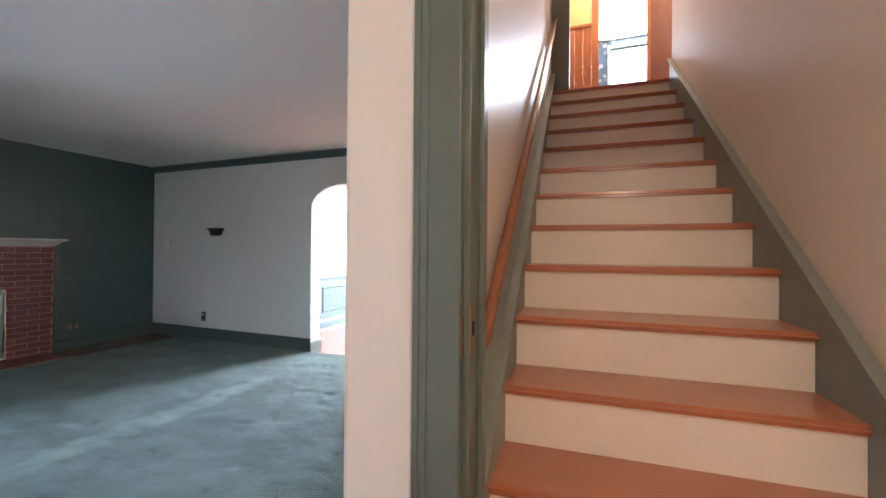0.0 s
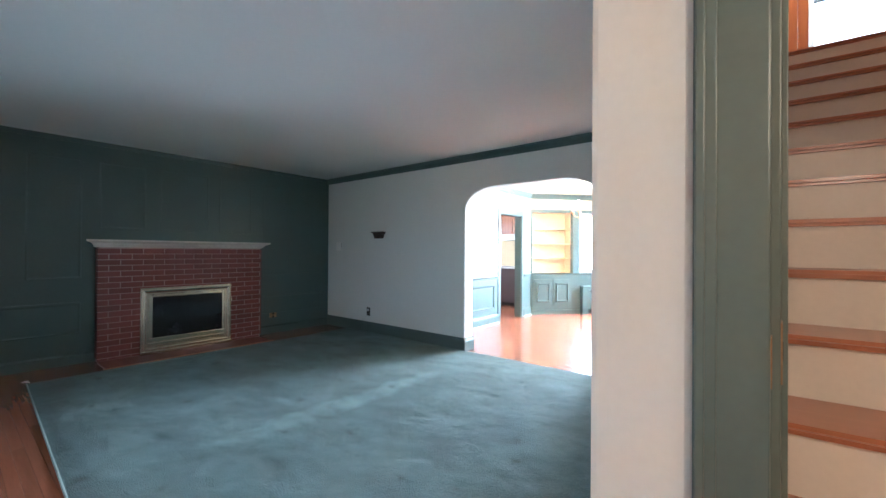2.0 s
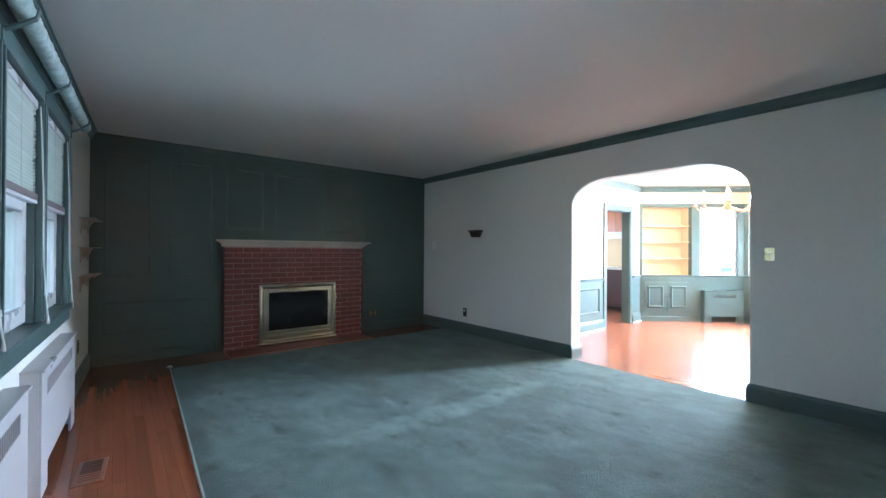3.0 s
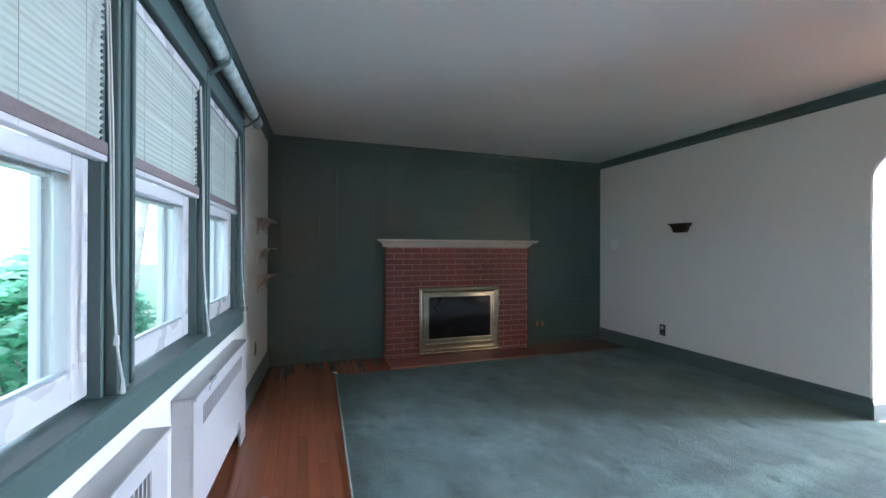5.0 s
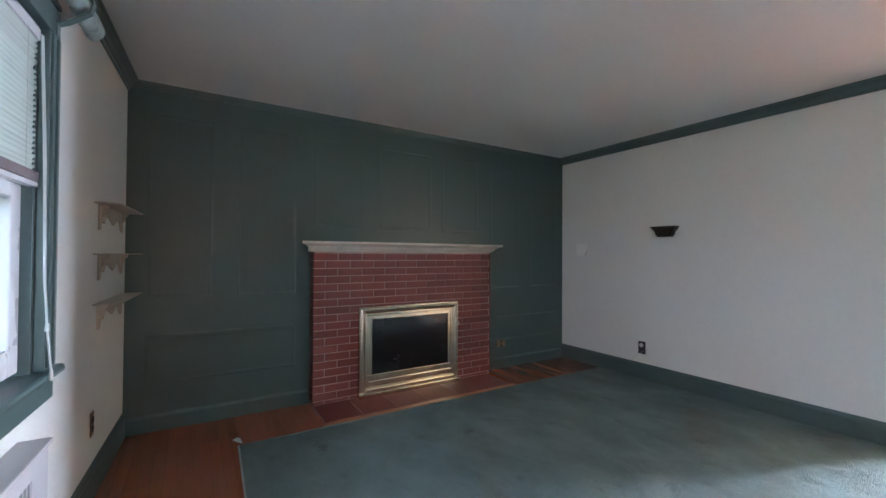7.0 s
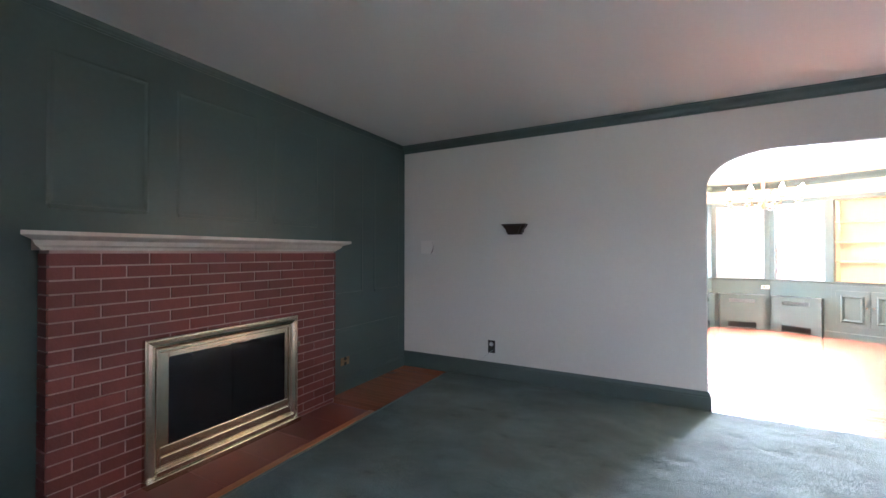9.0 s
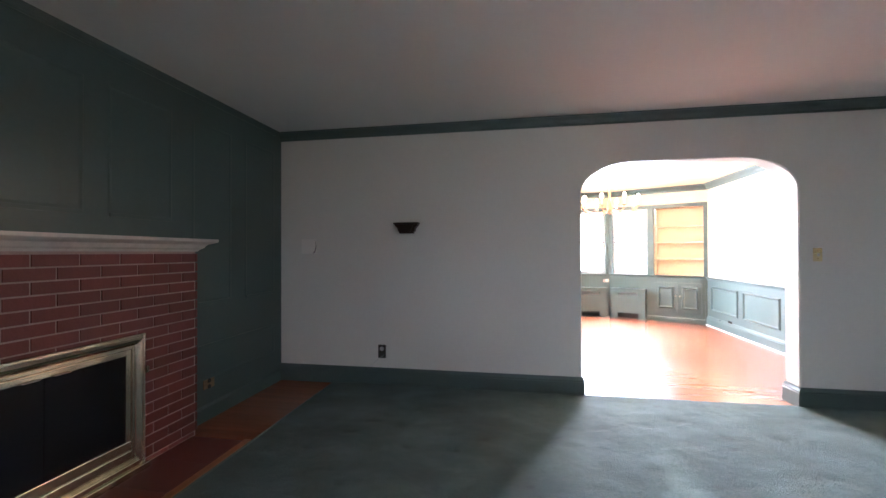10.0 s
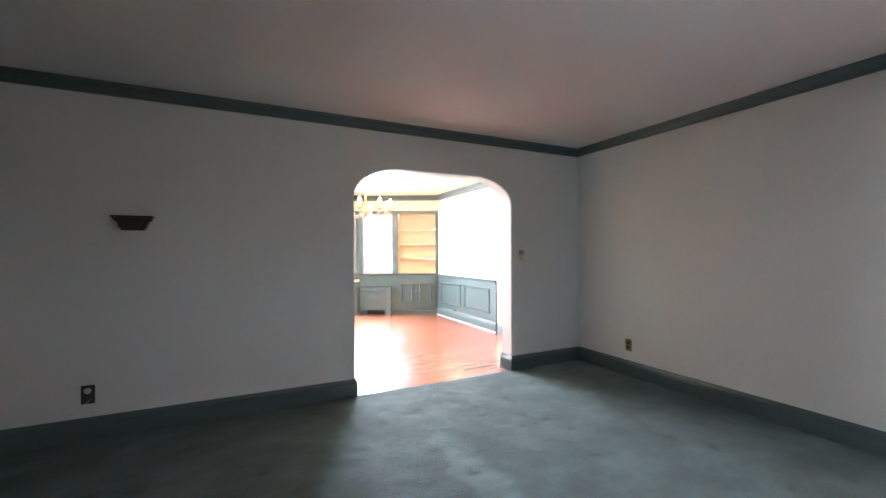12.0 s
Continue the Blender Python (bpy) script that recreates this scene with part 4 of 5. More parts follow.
t = thing("light_switch", pose(-1.345, YN, 1.224, 0, 0, 180), "brass light switch plate beside the arched opening", "switch")
part("plate", bx(-0.032, 0, -0.053, 0.032, 0.006, 0.053, 0.004), SWITCHBRASS, t)
part("toggle", bx(-0.006, 0.006, -0.012, 0.006, 0.018, 0.010, 0.002), VINYL, t)
for s in (-1, 1):
    part("screw", rod([(0, 0.005, s * 0.03), (0, 0.0085, s * 0.03)], 0.004, 8), BRASSDARK, t)

# carved bracket on the long wall
t = thing("wall_bracket", pose(-4.704, YN, 1.48, 0, 0, 180), "small dark carved wooden wall bracket shelf on the pale wall", "bracket")
part("top_board", bx(-0.118, 0, 0.036, 0.118, 0.085, 0.050, 0.004), DARKWOOD, t)
prof = [(-0.112, 0.036), (0.112, 0.036), (0.104, 0.018), (0.086, 0.004), (0.078, -0.018), (0.080, -0.030), (0.066, -0.034), (0.064, -0.050), (-0.064, -0.050), (-0.066, -0.034), (-0.080, -0.030), (-0.078, -0.018), (-0.086, 0.004), (-0.104, 0.018)]
part("carved_body", prism(prof, 0.062), DARKWOOD, t)
part("front_boss", prism([(x * 0.62, z * 0.8 - 0.004) for x, z in prof], 0.074), DARKWOOD, t)

# pale patch of paper with a curling edge
t = thing("paper_patch", pose(-5.70, YN, 1.315, 0, 0, 180), "pale square paper patch on the wall with one curling torn edge", "paper patch")
part("sheet", bx(-0.075, 0, -0.07, 0.08, 0.0015, 0.07), PAPER, t)
curl = bmesh.new()
pr = []
for i in range(7):
    a = i / 6
    z = 0.06 - 0.13 * a
    pr.append((curl.verts.new((-0.060 - 0.018 * math.sin(3.1 * a) + 0.02 * a, 0.002, z)), curl.verts.new((-0.070 - 0.024 * math.sin(3.1 * a) + 0.02 * a, 0.014 + 0.006 * math.sin(5 * a), z - 0.004))))
for a, b in zip(pr, pr[1:]):
    curl.faces.new((a[0], b[0], b[1], a[1]))
bmesh.ops.solidify(curl, geom=curl.faces[:], thickness=0.001)
# same white paper, given a dark material in place of its shadow
part("curled_edge", curl, RAILDARK, t, "curled paper edge coloured dark as its shadow")

# register in the floor
t = thing("floor_register", pose(-3.42, -0.25, 0.0, 0, 0, -4), "brown slotted metal register set in the oak floor by the wall", "floor vent")
part("frame", bx(-0.15, -0.065, 0.0, 0.15, 0.065, 0.007, 0.002), BROWNDOOR, t)
# flat black slab: the throat's shade is put into its colour
part("throat", bx(-0.13, -0.045, 0.0072, 0.02, 0.045, 0.009), SOOTSHADE, t, "black slab for the shade in the open throat")
for i in range(9):
    part("louvre", bx(-0.128 + i * 0.029, -0.045, 0.0092, -0.122 + i * 0.029, 0.045, 0.0115), BROWNDOOR, t)

# ---- staircase ----
STAIR = pose(0, 0, 0, 0, 0, 2.68)
SH, SD, SZ, SY, SXL = 0.2118, 0.2747, 0.5483, 1.0563, -0.125


def stair_right(m):
    return 0.932 + 0.0008 * m


def staircase():
    t = thing("staircase", STAIR, "straight closed staircase with orange oak treads and white risers", "staircase")
    zs = {-2: 0.183, -1: 0.366}
    for m in range(-2, 12):
        z = zs.get(m, SZ + m * SH)
        below = zs.get(m - 1, SZ + (m - 1) * SH) if m > -2 else 0.0
        y = SY + m * SD
        xr = stair_right(m)
        x0 = SXL if m > -1 else -0.10
        deep = SD + 0.03 if m < 11 else 0.40
        tread = bx(x0, y, z - 0.032, xr, y + deep, z)
        front = [e for e in tread.edges if all(abs(v.co.y - y) < 1e-5 for v in e.verts) and abs(e.verts[0].co.z - e.verts[1].co.z) < 1e-5]
        bmesh.ops.bevel(tread, geom=front, offset=0.014, segments=4, affect="EDGES")
        part("tread", tread, OAKTREAD, t)
        part("riser", bx(x0 + 0.004, y + 0.030, below, xr - 0.004, y + 0.045, z - 0.0325), HALLWHITE, t)
    # skirting boards on both sides, with a cap moulding
    for side in (-1, 1):
        bm = bmesh.new()
        y0, y1 = SY - 0.10, SY + 11 * SD + 0.05
        up = 0.145 if side < 0 else 0.150
        for yy in ((y0, y1),):
            za, zb = SZ + (yy[0] - SY) / SD * SH, SZ + (yy[1] - SY) / SD * SH
            if side < 0:
                xa, xb = SXL - 0.10, SXL - 0.02
                xa2 = xb2 = SXL + 0.006
            else:
                xa, xb = stair_right((yy[0] - SY) / SD) + 0.014, stair_right((yy[1] - SY) / SD) + 0.014
                xa2, xb2 = xa - 0.020, xb - 0.020
            v = [bm.verts.new(p) for p in ((xa, yy[0], za - 0.30), (xa, yy[0], za + up), (xb, yy[1], zb + up), (xb, yy[1], zb - 0.30),
                                           (xa2, yy[0], za - 0.30), (xa2, yy[0], za + up), (xb2, yy[1], zb + up), (xb2, yy[1], zb - 0.30))]
        for f in ((0, 1, 2, 3), (7, 6, 5, 4), (0, 4, 5, 1), (1, 5, 6, 2), (2, 6, 7, 3), (3, 7, 4, 0)):
            bm.faces.new([v[i] for i in f])
        bmesh.ops.recalc_face_normals(bm, faces=bm.faces[:])
        part("skirting_board", bm, SKIRT, t, "grey-green painted skirting board")
        s = -1 if side > 0 else 1
        cap = bmesh.new()
        rings = []
        for yy, x in ((y0, xa2 if side > 0 else SXL + 0.006), (y1, xb2 if side > 0 else SXL + 0.006)):
            z = SZ + (yy - SY) / SD * SH + up
            rings.append([cap.verts.new((x + s * a, yy, z + b)) for a, b in ((-0.02, -0.004), (0.0, -0.030), (0.008, -0.028), (0.010, -0.012), (0.018, -0.008), (0.018, 0.006), (-0.02, 0.010))])
        n = len(rings[0])
        for i in range(n):
            cap.faces.new((rings[0][i], rings[0][(i + 1) % n], rings[1][(i + 1) % n], rings[1][i]))
        cap.faces.new(rings[0])
        cap.faces.new(rings[1][::-1])
        bmesh.ops.recalc_face_normals(cap, faces=cap.faces[:])
        part("skirting_cap", cap, SKIRT, t)


HALLWHITE = surface("riser_white", (0.76, 0.70, 0.62), rough=0.4, coarse=3, fine=50, spread=0.05, bump=0.06)
SKIRT = surface("skirting_green", (0.20, 0.22, 0.19), rough=0.38, coarse=2, fine=40, spread=0.08, bump=0.05)
staircase()

# wall on the right of the stairs, following them
rw = bmesh.new()
v = [rw.verts.new(p) for p in ((stair_right(-0.6) + 0.016, SY - 0.17, 0), (stair_right(11.3) + 0.016, SY + 11.3 * SD, 0), (stair_right(11.3) + 0.13, SY + 11.3 * SD, 0), (stair_right(-0.6) + 0.13, SY - 0.17, 0))]
w = [rw.verts.new(p.co + Vector((0, 0, 5.4))) for p in v]
rw.faces.new(v[::-1])
rw.faces.new(w)
for k in range(4):
    rw.faces.new((v[k], v[(k + 1) % 4], w[(k + 1) % 4], w[k]))
bmesh.ops.recalc_face_normals(rw, faces=rw.faces[:])
upright = [e for e in rw.edges if abs(e.verts[0].co.z - e.verts[1].co.z) > 1]
bmesh.ops.bevel(rw, geom=upright, offset=0.02, segments=3, affect="EDGES")
wall("stair_wall_right", rw, HALLPLASTER, STAIR)
# plaster skin on the left of the stairs, flush with the strings
wall("stair_wall_left_skin", bx(-0.05, 0, 0, 0, 3.24, 5.4), HALLPLASTER, pose(-0.279, 0.9595, 0, 0, 0, 1.08))


def handrail():
    t = thing("handrail", STAIR, "round polished wooden handrail on small metal wall brackets along the stairs", "handrail")
    def wide(y):
        return -0.16 + 0.027 * (y - 2)

    def at(y, dz=0.0):
        return (wide(y), y, 1.622 + 0.935 * (y - 2) + dz)

    ya, yb = 1.25, 4.2
    part("rail", rod([at(ya), at(ya + 0.02), at(yb - 0.02), at(yb)], [0.018, 0.024, 0.024, 0.018], 16), RAILWOOD, t, smooth=True)
    for y in (1.75, 2.70, 3.70):
        p = at(y)
        x = p[0]
        back = x - 0.052
        part("bracket", rod([(back, y, p[2] - 0.07), (back + 0.03, y, p[2] - 0.072), (x, y, p[2] - 0.05), (x, y, p[2] - 0.022)], 0.006, 8), STEEL, t)
        part("bracket_plate", rod([(back - 0.004, y, p[2] - 0.07), (back + 0.004, y, p[2] - 0.07)], 0.018, 12), STEEL, t)


handrail()

# door frame at the foot of the stairs, its door taken off
fr = thing("door_2", pose(0, 0, 0), kind="structure")
bm = bx(-0.3045, 0.800, 0, -0.176, 0.8285, 2.16, 0.004)
bx(-0.300, 0.792, 0, -0.282, 0.802, 2.155, 0.003, bm=bm)
bx(-0.290, 0.796, 0, -0.262, 0.802, 2.15, 0.002, bm=bm)
part("casing", bm, SKIRTG := surface("frame_green", (0.105, 0.142, 0.130), rough=0.35, coarse=2.5, fine=45, spread=0.10, bump=0.08), fr)
part("jamb", bx(-0.2045, 0.8287, 0, -0.160, 0.975, 2.08, 0.003), SKIRTG, fr)
part("door_stop", bx(-0.1598, 0.905, 0, -0.148, 0.945, 2.08, 0.002), SKIRTG, fr)
part("head_jamb", bx(-0.160, 0.8287, 2.055, 1.0, 0.975, 2.0795), SKIRTG, fr)
part("head_casing", bx(-0.3045, 0.800, 2.161, 1.11, 0.8285, 2.27, 0.004), SKIRTG, fr)
part("strike_lip", bx(-0.1775, 0.804, 0.985, -0.1735, 0.8285, 1.085, 0.001), BRASSDARK, fr, "rusty brass strike lip")
st = part("strike_plate", bx(-0.1615, 0.8295, 0.990, -0.1575, 0.872, 1.110, 0.001), BRASSDARK, fr, "rusty brass strike plate")
# black box in place of the shade in the latch hole
part("latch_hole", bx(-0.1578, 0.840, 1.035, -0.1565, 0.860, 1.070), SOOTSHADE, st)

# ---- landing and the room upstairs ----
UZ = SZ + 11 * SH + 0.012
up = bmesh.new()
bx(-0.4, 4.5, UZ - 0.2, 1.9, 9.2, UZ - 0.005, bm=up)
tagged(solid("upper_floor", up, OAK), kind="structure")
UW = 5.35
uw = bmesh.new()
bx(-0.9, UW, UZ, -0.28, UW + 0.1, 5.4, bm=uw)
bx(-0.28, UW, UZ + 1.27, 0.03, UW + 0.1, 5.4, bm=uw)
bx(0.72, UW, UZ, 1.9, UW + 0.1, 5.4, bm=uw)
bx(0.03, UW, UZ + 2.06, 0.72, UW + 0.1, 5.4, bm=uw)
wall("landing_wall", uw, YELLOW)
wall("landing_post", bx(-0.36, 4.16, UZ, -0.16, 4.24, 5.4, 0.004), SKIRT)
wain = thing("pine_wainscot", pose(0, UW, UZ), kind="structure")
for i in range(3):
    part("board", bx(-0.28 + i * 0.104, -0.012, 0, -0.28 + i * 0.104 + 0.102, 0.0, 1.24, 0.003), PINE, wain)
part("cap_rail", bx(-0.29, -0.028, 1.24, 0.04, 0.0, 1.275, 0.004), PINE, wain)
d3 = thing("door_3", pose(0, UW, UZ), kind="structure")
part("casing", bx(0.032, -0.022, 0, 0.115, 0.0, 2.10, 0.004), PINE, d3)
part("casing", bx(0.66, -0.022, 0, 0.74, 0.0, 2.10, 0.004), PINE, d3)
part("head_casing", bx(0.1155, -0.022, 2.02, 0.6595, 0.0, 2.10, 0.004), PINE, d3)
od = thing("panel_door", pose(0.70, UW - 0.03, UZ, 0, 0, -42), "reddish brown wooden door standing open at the top of the stairs", "door")
part("leaf", bx(0, 0, 0.01, 0.74, 0.036, 2.03, 0.003), BROWNDOOR, od)
part("knob", rod([(0.68, 0.036, 0.95), (0.68, 0.06, 0.95), (0.68, 0.085, 0.95)], [0.012, 0.012, 0.026], 12), BRASS, od)
far = bmesh.new()
bx(-0.5, 8.1, UZ, 0.32, 8.2, 5.25, bm=far)
bx(1.12, 8.1, UZ, 2.2, 8.2, 5.25, bm=far)
bx(0.32, 8.1, UZ, 1.12, 8.2, UZ + 1.35, bm=far)
bx(0.32, 8.1, UZ + 2.2, 1.12, 8.2, 5.25, bm=far)
bx(-0.6, UW + 0.1, UZ, -0.5, 8.2, 5.25, bm=far)
bx(2.1, UW + 0.1, UZ, 2.2, 8.2, 5.25, bm=far)
wall("bedroom_wall", far, WALLPAPER)
tagged(solid("upper_ceiling", bx(-0.9, 0.8, 5.25, 2.3, 8.3, 5.35), CEILING), kind="structure")
w4 = thing("window_7", pose(0.32, 8.1, UZ + 1.35), kind="structure")
for b in ((-0.06, -0.06, 0.86, 0.0), (-0.06, 0.85, 0.86, 0.91), (-0.06, 0.0005, 0.0, 0.8495), (0.80, 0.0005, 0.86, 0.8495)):
    part("window_frame", bx(b[0], -0.02, b[1], b[2], 0.03, b[3], 0.004), WHITETRIM, w4)
vent = thing("ceiling_vent", pose(0.30, 6.3, 5.25), "white slatted metal vent in the ceiling of the room upstairs", "vent")
part("frame", bx(-0.16, -0.11, -0.012, 0.16, 0.11, -0.0005, 0.002), VINYL, vent)
for i in range(8):
    part("slat", bx(-0.14 + i * 0.036, -0.09, -0.020, -0.125 + i * 0.036, 0.09, -0.0125), GRILLE, vent)
uside = bmesh.new()
bx(-0.42, 4.20, UZ, -0.32, UW, 5.4, bm=uside)
bx(1.55, 4.25, UZ, 1.65, UW, 5.4, bm=uside)
bx(0.95, 4.25, UZ, 1.55, 4.33, 5.4, bm=uside)
wall("landing_side_wall", uside, HALLPLASTER)

# ---- dining room things ----
def bay_window(k, m, u0, u1):
    t = thing("window_%d" % k, m @ pose(u0, 0, 0.826), kind="structure")
    w, h, s = u1 - u0, 2.04 - 0.826, 0.04
    for nm, b in (("sash_stile", (0, 0, s, h)), ("sash_stile", (w - s, 0, w, h)), ("sash_rail", (s + 0.0005, 0, w - s - 0.0005, 0.06)), ("sash_rail", (s + 0.0005, h - 0.05, w - s - 0.0005, h)), ("meeting_rail", (s + 0.0005, h / 2 - 0.02, w - s - 0.0005, h / 2 + 0.02))):
        part(nm, bx(b[0], -0.075, b[1], b[2], -0.035, b[3], 0.003), VINYL, t)
    for a, b in ((0.06, h / 2 - 0.02), (h / 2 + 0.02, h - 0.05)):
        g = part("pane", bx(s, -0.058, a, w - s, -0.053, b), GLASS, t, "clear glass pane")
        g.visible_shadow = False
    part("sash_lock", bx(w / 2 - 0.03, -0.035, 0.03, w / 2 + 0.03, -0.022, 0.042, 0.003), BRASS, t)


bay_window(4, BAYL, 0.108, 0.764)
bay_window(5, BAYM, 0.07, 0.73)
bay_window(6, BAYR, 0.93, 1.54)


def niche(m, u0, u1):
    t = thing("built_in_bookcase", m @ pose(u0, 0, 0.826), "built-in cream painted bookcase with three curved shelves above a teal cupboard", "bookcase", "built-in bookcases")
    w, h, d = u1 - u0, 2.04 - 0.826, 0.34
    part("back_panel", bx(-0.02, -d - 0.02, -0.03, w + 0.02, -d, h + 0.03), CREAM, t)
    part("side_panel", bx(-0.022, -d, -0.03, -0.001, -0.1005, h + 0.03), CREAM, t)
    part("side_panel", bx(w + 0.001, -d, -0.03, w + 0.022, -0.1005, h + 0.03), CREAM, t)
    part("bottom_board", bx(0, -d, -0.026, w, -0.1005, -0.002), CREAM, t)
    part("top_board", bx(0, -d, h + 0.002, w, -0.1005, h + 0.028), CREAM, t)
    for z in (0.285, 0.58, 0.875):
        bm = bmesh.new()
        pts = [(0.002, -d), (w - 0.002, -d)] + [(w - 0.002 - (w - 0.004) * k / 12, -0.05 - 0.15 * math.sin(math.pi * k / 12) ** 0.7) for k in range(13)]
        a = [bm.verts.new((x, y, z)) for x, y in pts]
        b = [bm.verts.new((x, y, z + 0.020)) for x, y in pts]
        bm.faces.new(a[::-1])
        bm.faces.new(b)
        for k in range(len(pts)):
            bm.faces.new((a[k], a[(k + 1) % len(pts)], b[(k + 1) % len(pts)], b[k]))
        bmesh.ops.recalc_face_normals(bm, faces=bm.faces[:])
        part("curved_shelf", bm, CREAM, t)


niche(BAYL, 0.908, 1.764)
niche(BAYR, 0.06, 0.83)


def cupboard(m, u0, u1):
    t = thing("built_in_cupboard", m @ pose(u0, 0, 0), "teal painted built-in cupboard with two panelled doors and small brass knobs", "cupboard", "built-in cupboards")
    w = u1 - u0
    part("face_frame", bx(0, -0.002, 0.10, w, 0.008, 0.775, 0.002), TRIM, t)
    dw = w / 2 - 0.06
    for x in (0.05, w / 2 + 0.01):
        dd = part("door", bx(x, 0.008, 0.18, x + dw, 0.024, 0.70, 0.003), TRIM, t)
        ob = part("panel_moulding", frame_moulding(dw - 0.10, 0.39, 0.045, 0.020), TRIM, dd)
        ob.matrix_local = pose(x + 0.05, 0.024, 0.245)
        kx = x + dw - 0.025 if x < w / 2 - 0.1 else x + 0.025
        part("knob", rod([(kx, 0.024, 0.47), (kx, 0.036, 0.47), (kx, 0.044, 0.47)], [0.006, 0.006, 0.013], 10), BRASS, dd, "small brass knob")


cupboard(BAYL, 0.90, 1.78)
cupboard(BAYR, 0.04, 0.86)
for m, u, w in ((BAYL, 0.08, 0.66), (BAYM, 0.08, 0.62), (BAYR, 0.95, 0.60)):
    radiator_cover("radiator_cover", m @ pose(u, 0.012, 0), w, 0.55, 0.10, TRIM, "teal painted metal radiator cover under the bay window", feet=0.12, gap=0.11, slots=20, slot_h=0.06)
for m, u in ((BAYM, 0.06), ):
    t = thing("wall_outlet", m @ pose(u, 0.0, 0.69), "small brass outlet plate above the radiator cover", "outlet")
    part("plate", bx(-0.055, 0, -0.03, 0.055, 0.006, 0.03, 0.002), BRASS, t)
    for s in (-1, 1):
        part("socket", rod([(s * 0.022, 0.005, 0), (s * 0.022, 0.009, 0)], 0.014, 10), DARKVENT, t)


def chandelier():
    t = thing("chandelier", pose(-2.35, 6.41, 0), "copper chandelier with eight lit candle lamps hanging from the ceiling", "chandelier")
    part("canopy", rod([(0, 0, HD), (0, 0, HD - 0.015), (0, 0, HD - 0.045)], [0.065, 0.06, 0.015], 18), COPPER, t, smooth=True)
    chain = bmesh.new()
    for i in range(7):
        z = HD - 0.06 - i * 0.03
        ring = [(0.009 * math.cos(a), 0, z + 0.019 * math.sin(a)) if i % 2 else (0, 0.009 * math.cos(a), z + 0.019 * math.sin(a)) for a in [6.28319 * k / 8 for k in range(9)]]
        rod(ring, 0.0025, 5, bm=chain)
    part("chain", chain, COPPER, t)
    part("stem", rod([(0, 0, 2.14), (0, 0, 2.10), (0, 0, 2.02), (0, 0, 1.95), (0, 0, 1.88), (0, 0, 1.83), (0, 0, 1.79)], [0.01, 0.022, 0.012, 0.030, 0.045, 0.03, 0.008], 14), COPPER, t, smooth=True)
    for k in range(8):
        a = 6.28319 * k / 8 + 0.3
        c, s = math.cos(a), math.sin(a)
        arm = part("arm", rod([(0.03 * c, 0.03 * s, 1.87), (0.12 * c, 0.12 * s, 1.815), (0.24 * c, 0.24 * s, 1.80), (0.34 * c, 0.34 * s, 1.835), (0.38 * c, 0.38 * s, 1.89)], 0.008, 8), COPPER, t, smooth=True)
        part("drip_pan", rod([(0.38 * c, 0.38 * s, 1.885), (0.38 * c, 0.38 * s, 1.90)], [0.020, 0.042], 14), COPPER, arm)
        part("candle_sleeve", rod([(0.38 * c, 0.38 * s, 1.90), (0.38 * c, 0.38 * s, 1.99)], 0.009, 10), PAPER, arm)
        part("bulb", rod([(0.38 * c, 0.38 * s, 1.99), (0.38 * c, 0.38 * s, 2.01), (0.38 * c, 0.38 * s, 2.03), (0.38 * c, 0.38 * s, 2.065)], [0.010, 0.024, 0.021, 0.004], 10), BULB, arm, "lit flame-shaped bulb", smooth=True)


chandelier()

# kitchen beyond the doorway
t = thing("wall_cabinet", pose(-5.3, 8.59, 0), "orange-brown wooden kitchen wall cabinet seen through the doorway", "cabinet")
part("body", bx(0, -0.32, 1.66, 0.75, 0, 2.36, 0.003), CABWOOD, t)
part("door", bx(0.01, -0.342, 1.67, 0.37, -0.3205, 2.35, 0.004), CABWOOD, t)
part("door", bx(0.38, -0.342, 1.67, 0.74, -0.3205, 2.35, 0.004), CABWOOD, t)
t = thing("range_hood", pose(-5.3, 8.59, 0), "white metal range hood under the kitchen wall cabinet", "range hood")
part("body", prism([(0, 1.52), (0.75, 1.52), (0.75, 1.659), (0, 1.659)], -0.45), VINYL, t)
t = thing("base_cabinet", pose(-5.6, 8.59, 0), "dark plum-brown kitchen base cabinet beyond the doorway", "cabinet")
part("body", bx(0, -0.60, 0.08, 1.6, 0, 0.86, 0.004), CABDARK, t)
part("worktop", bx(-0.01, -0.63, 0.8605, 1.61, 0, 0.90, 0.004), VINYL, t, "white worktop")
part("plinth", bx(0.0, -0.55, 0.0, 1.6, -0.02, 0.0795), SOOTSHADE, t)
# added fill lamp inside the kitchen; no window stands behind it
kl = new("kitchen_fill", bpy.data.lights.new("kitchen_fill", "AREA"))
kl.data.shape, kl.data.size, kl.data.size_y, kl.data.energy = "RECTANGLE", 0.9, 1.0, 45
kl.matrix_world = look((-6.05, 6.6, 1.5), (-4.6, 7.2, 1.2))

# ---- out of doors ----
# glowing ring added in place of the bright distance beyond the yard; it also lights the rooms
glow_ring = bmesh.new()
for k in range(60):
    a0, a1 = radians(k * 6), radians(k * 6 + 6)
    glow_ring.faces.new([glow_ring.verts.new((62 * math.cos(a), 62 * math.sin(a), z)) for a, z in ((a0, -1), (a1, -1), (a1, 58), (a0, 58))])
bmesh.ops.remove_doubles(glow_ring, verts=glow_ring.verts[:], dist=0.01)
tagged(solid("backdrop", glow_ring, glowing("backdrop_glow", (0.90, 0.96, 0.98), 2.0)), kind="structure")
tagged(solid("ground", bx(-60, -60, -0.75, 60, 60, -0.62), GRASS), kind="structure")


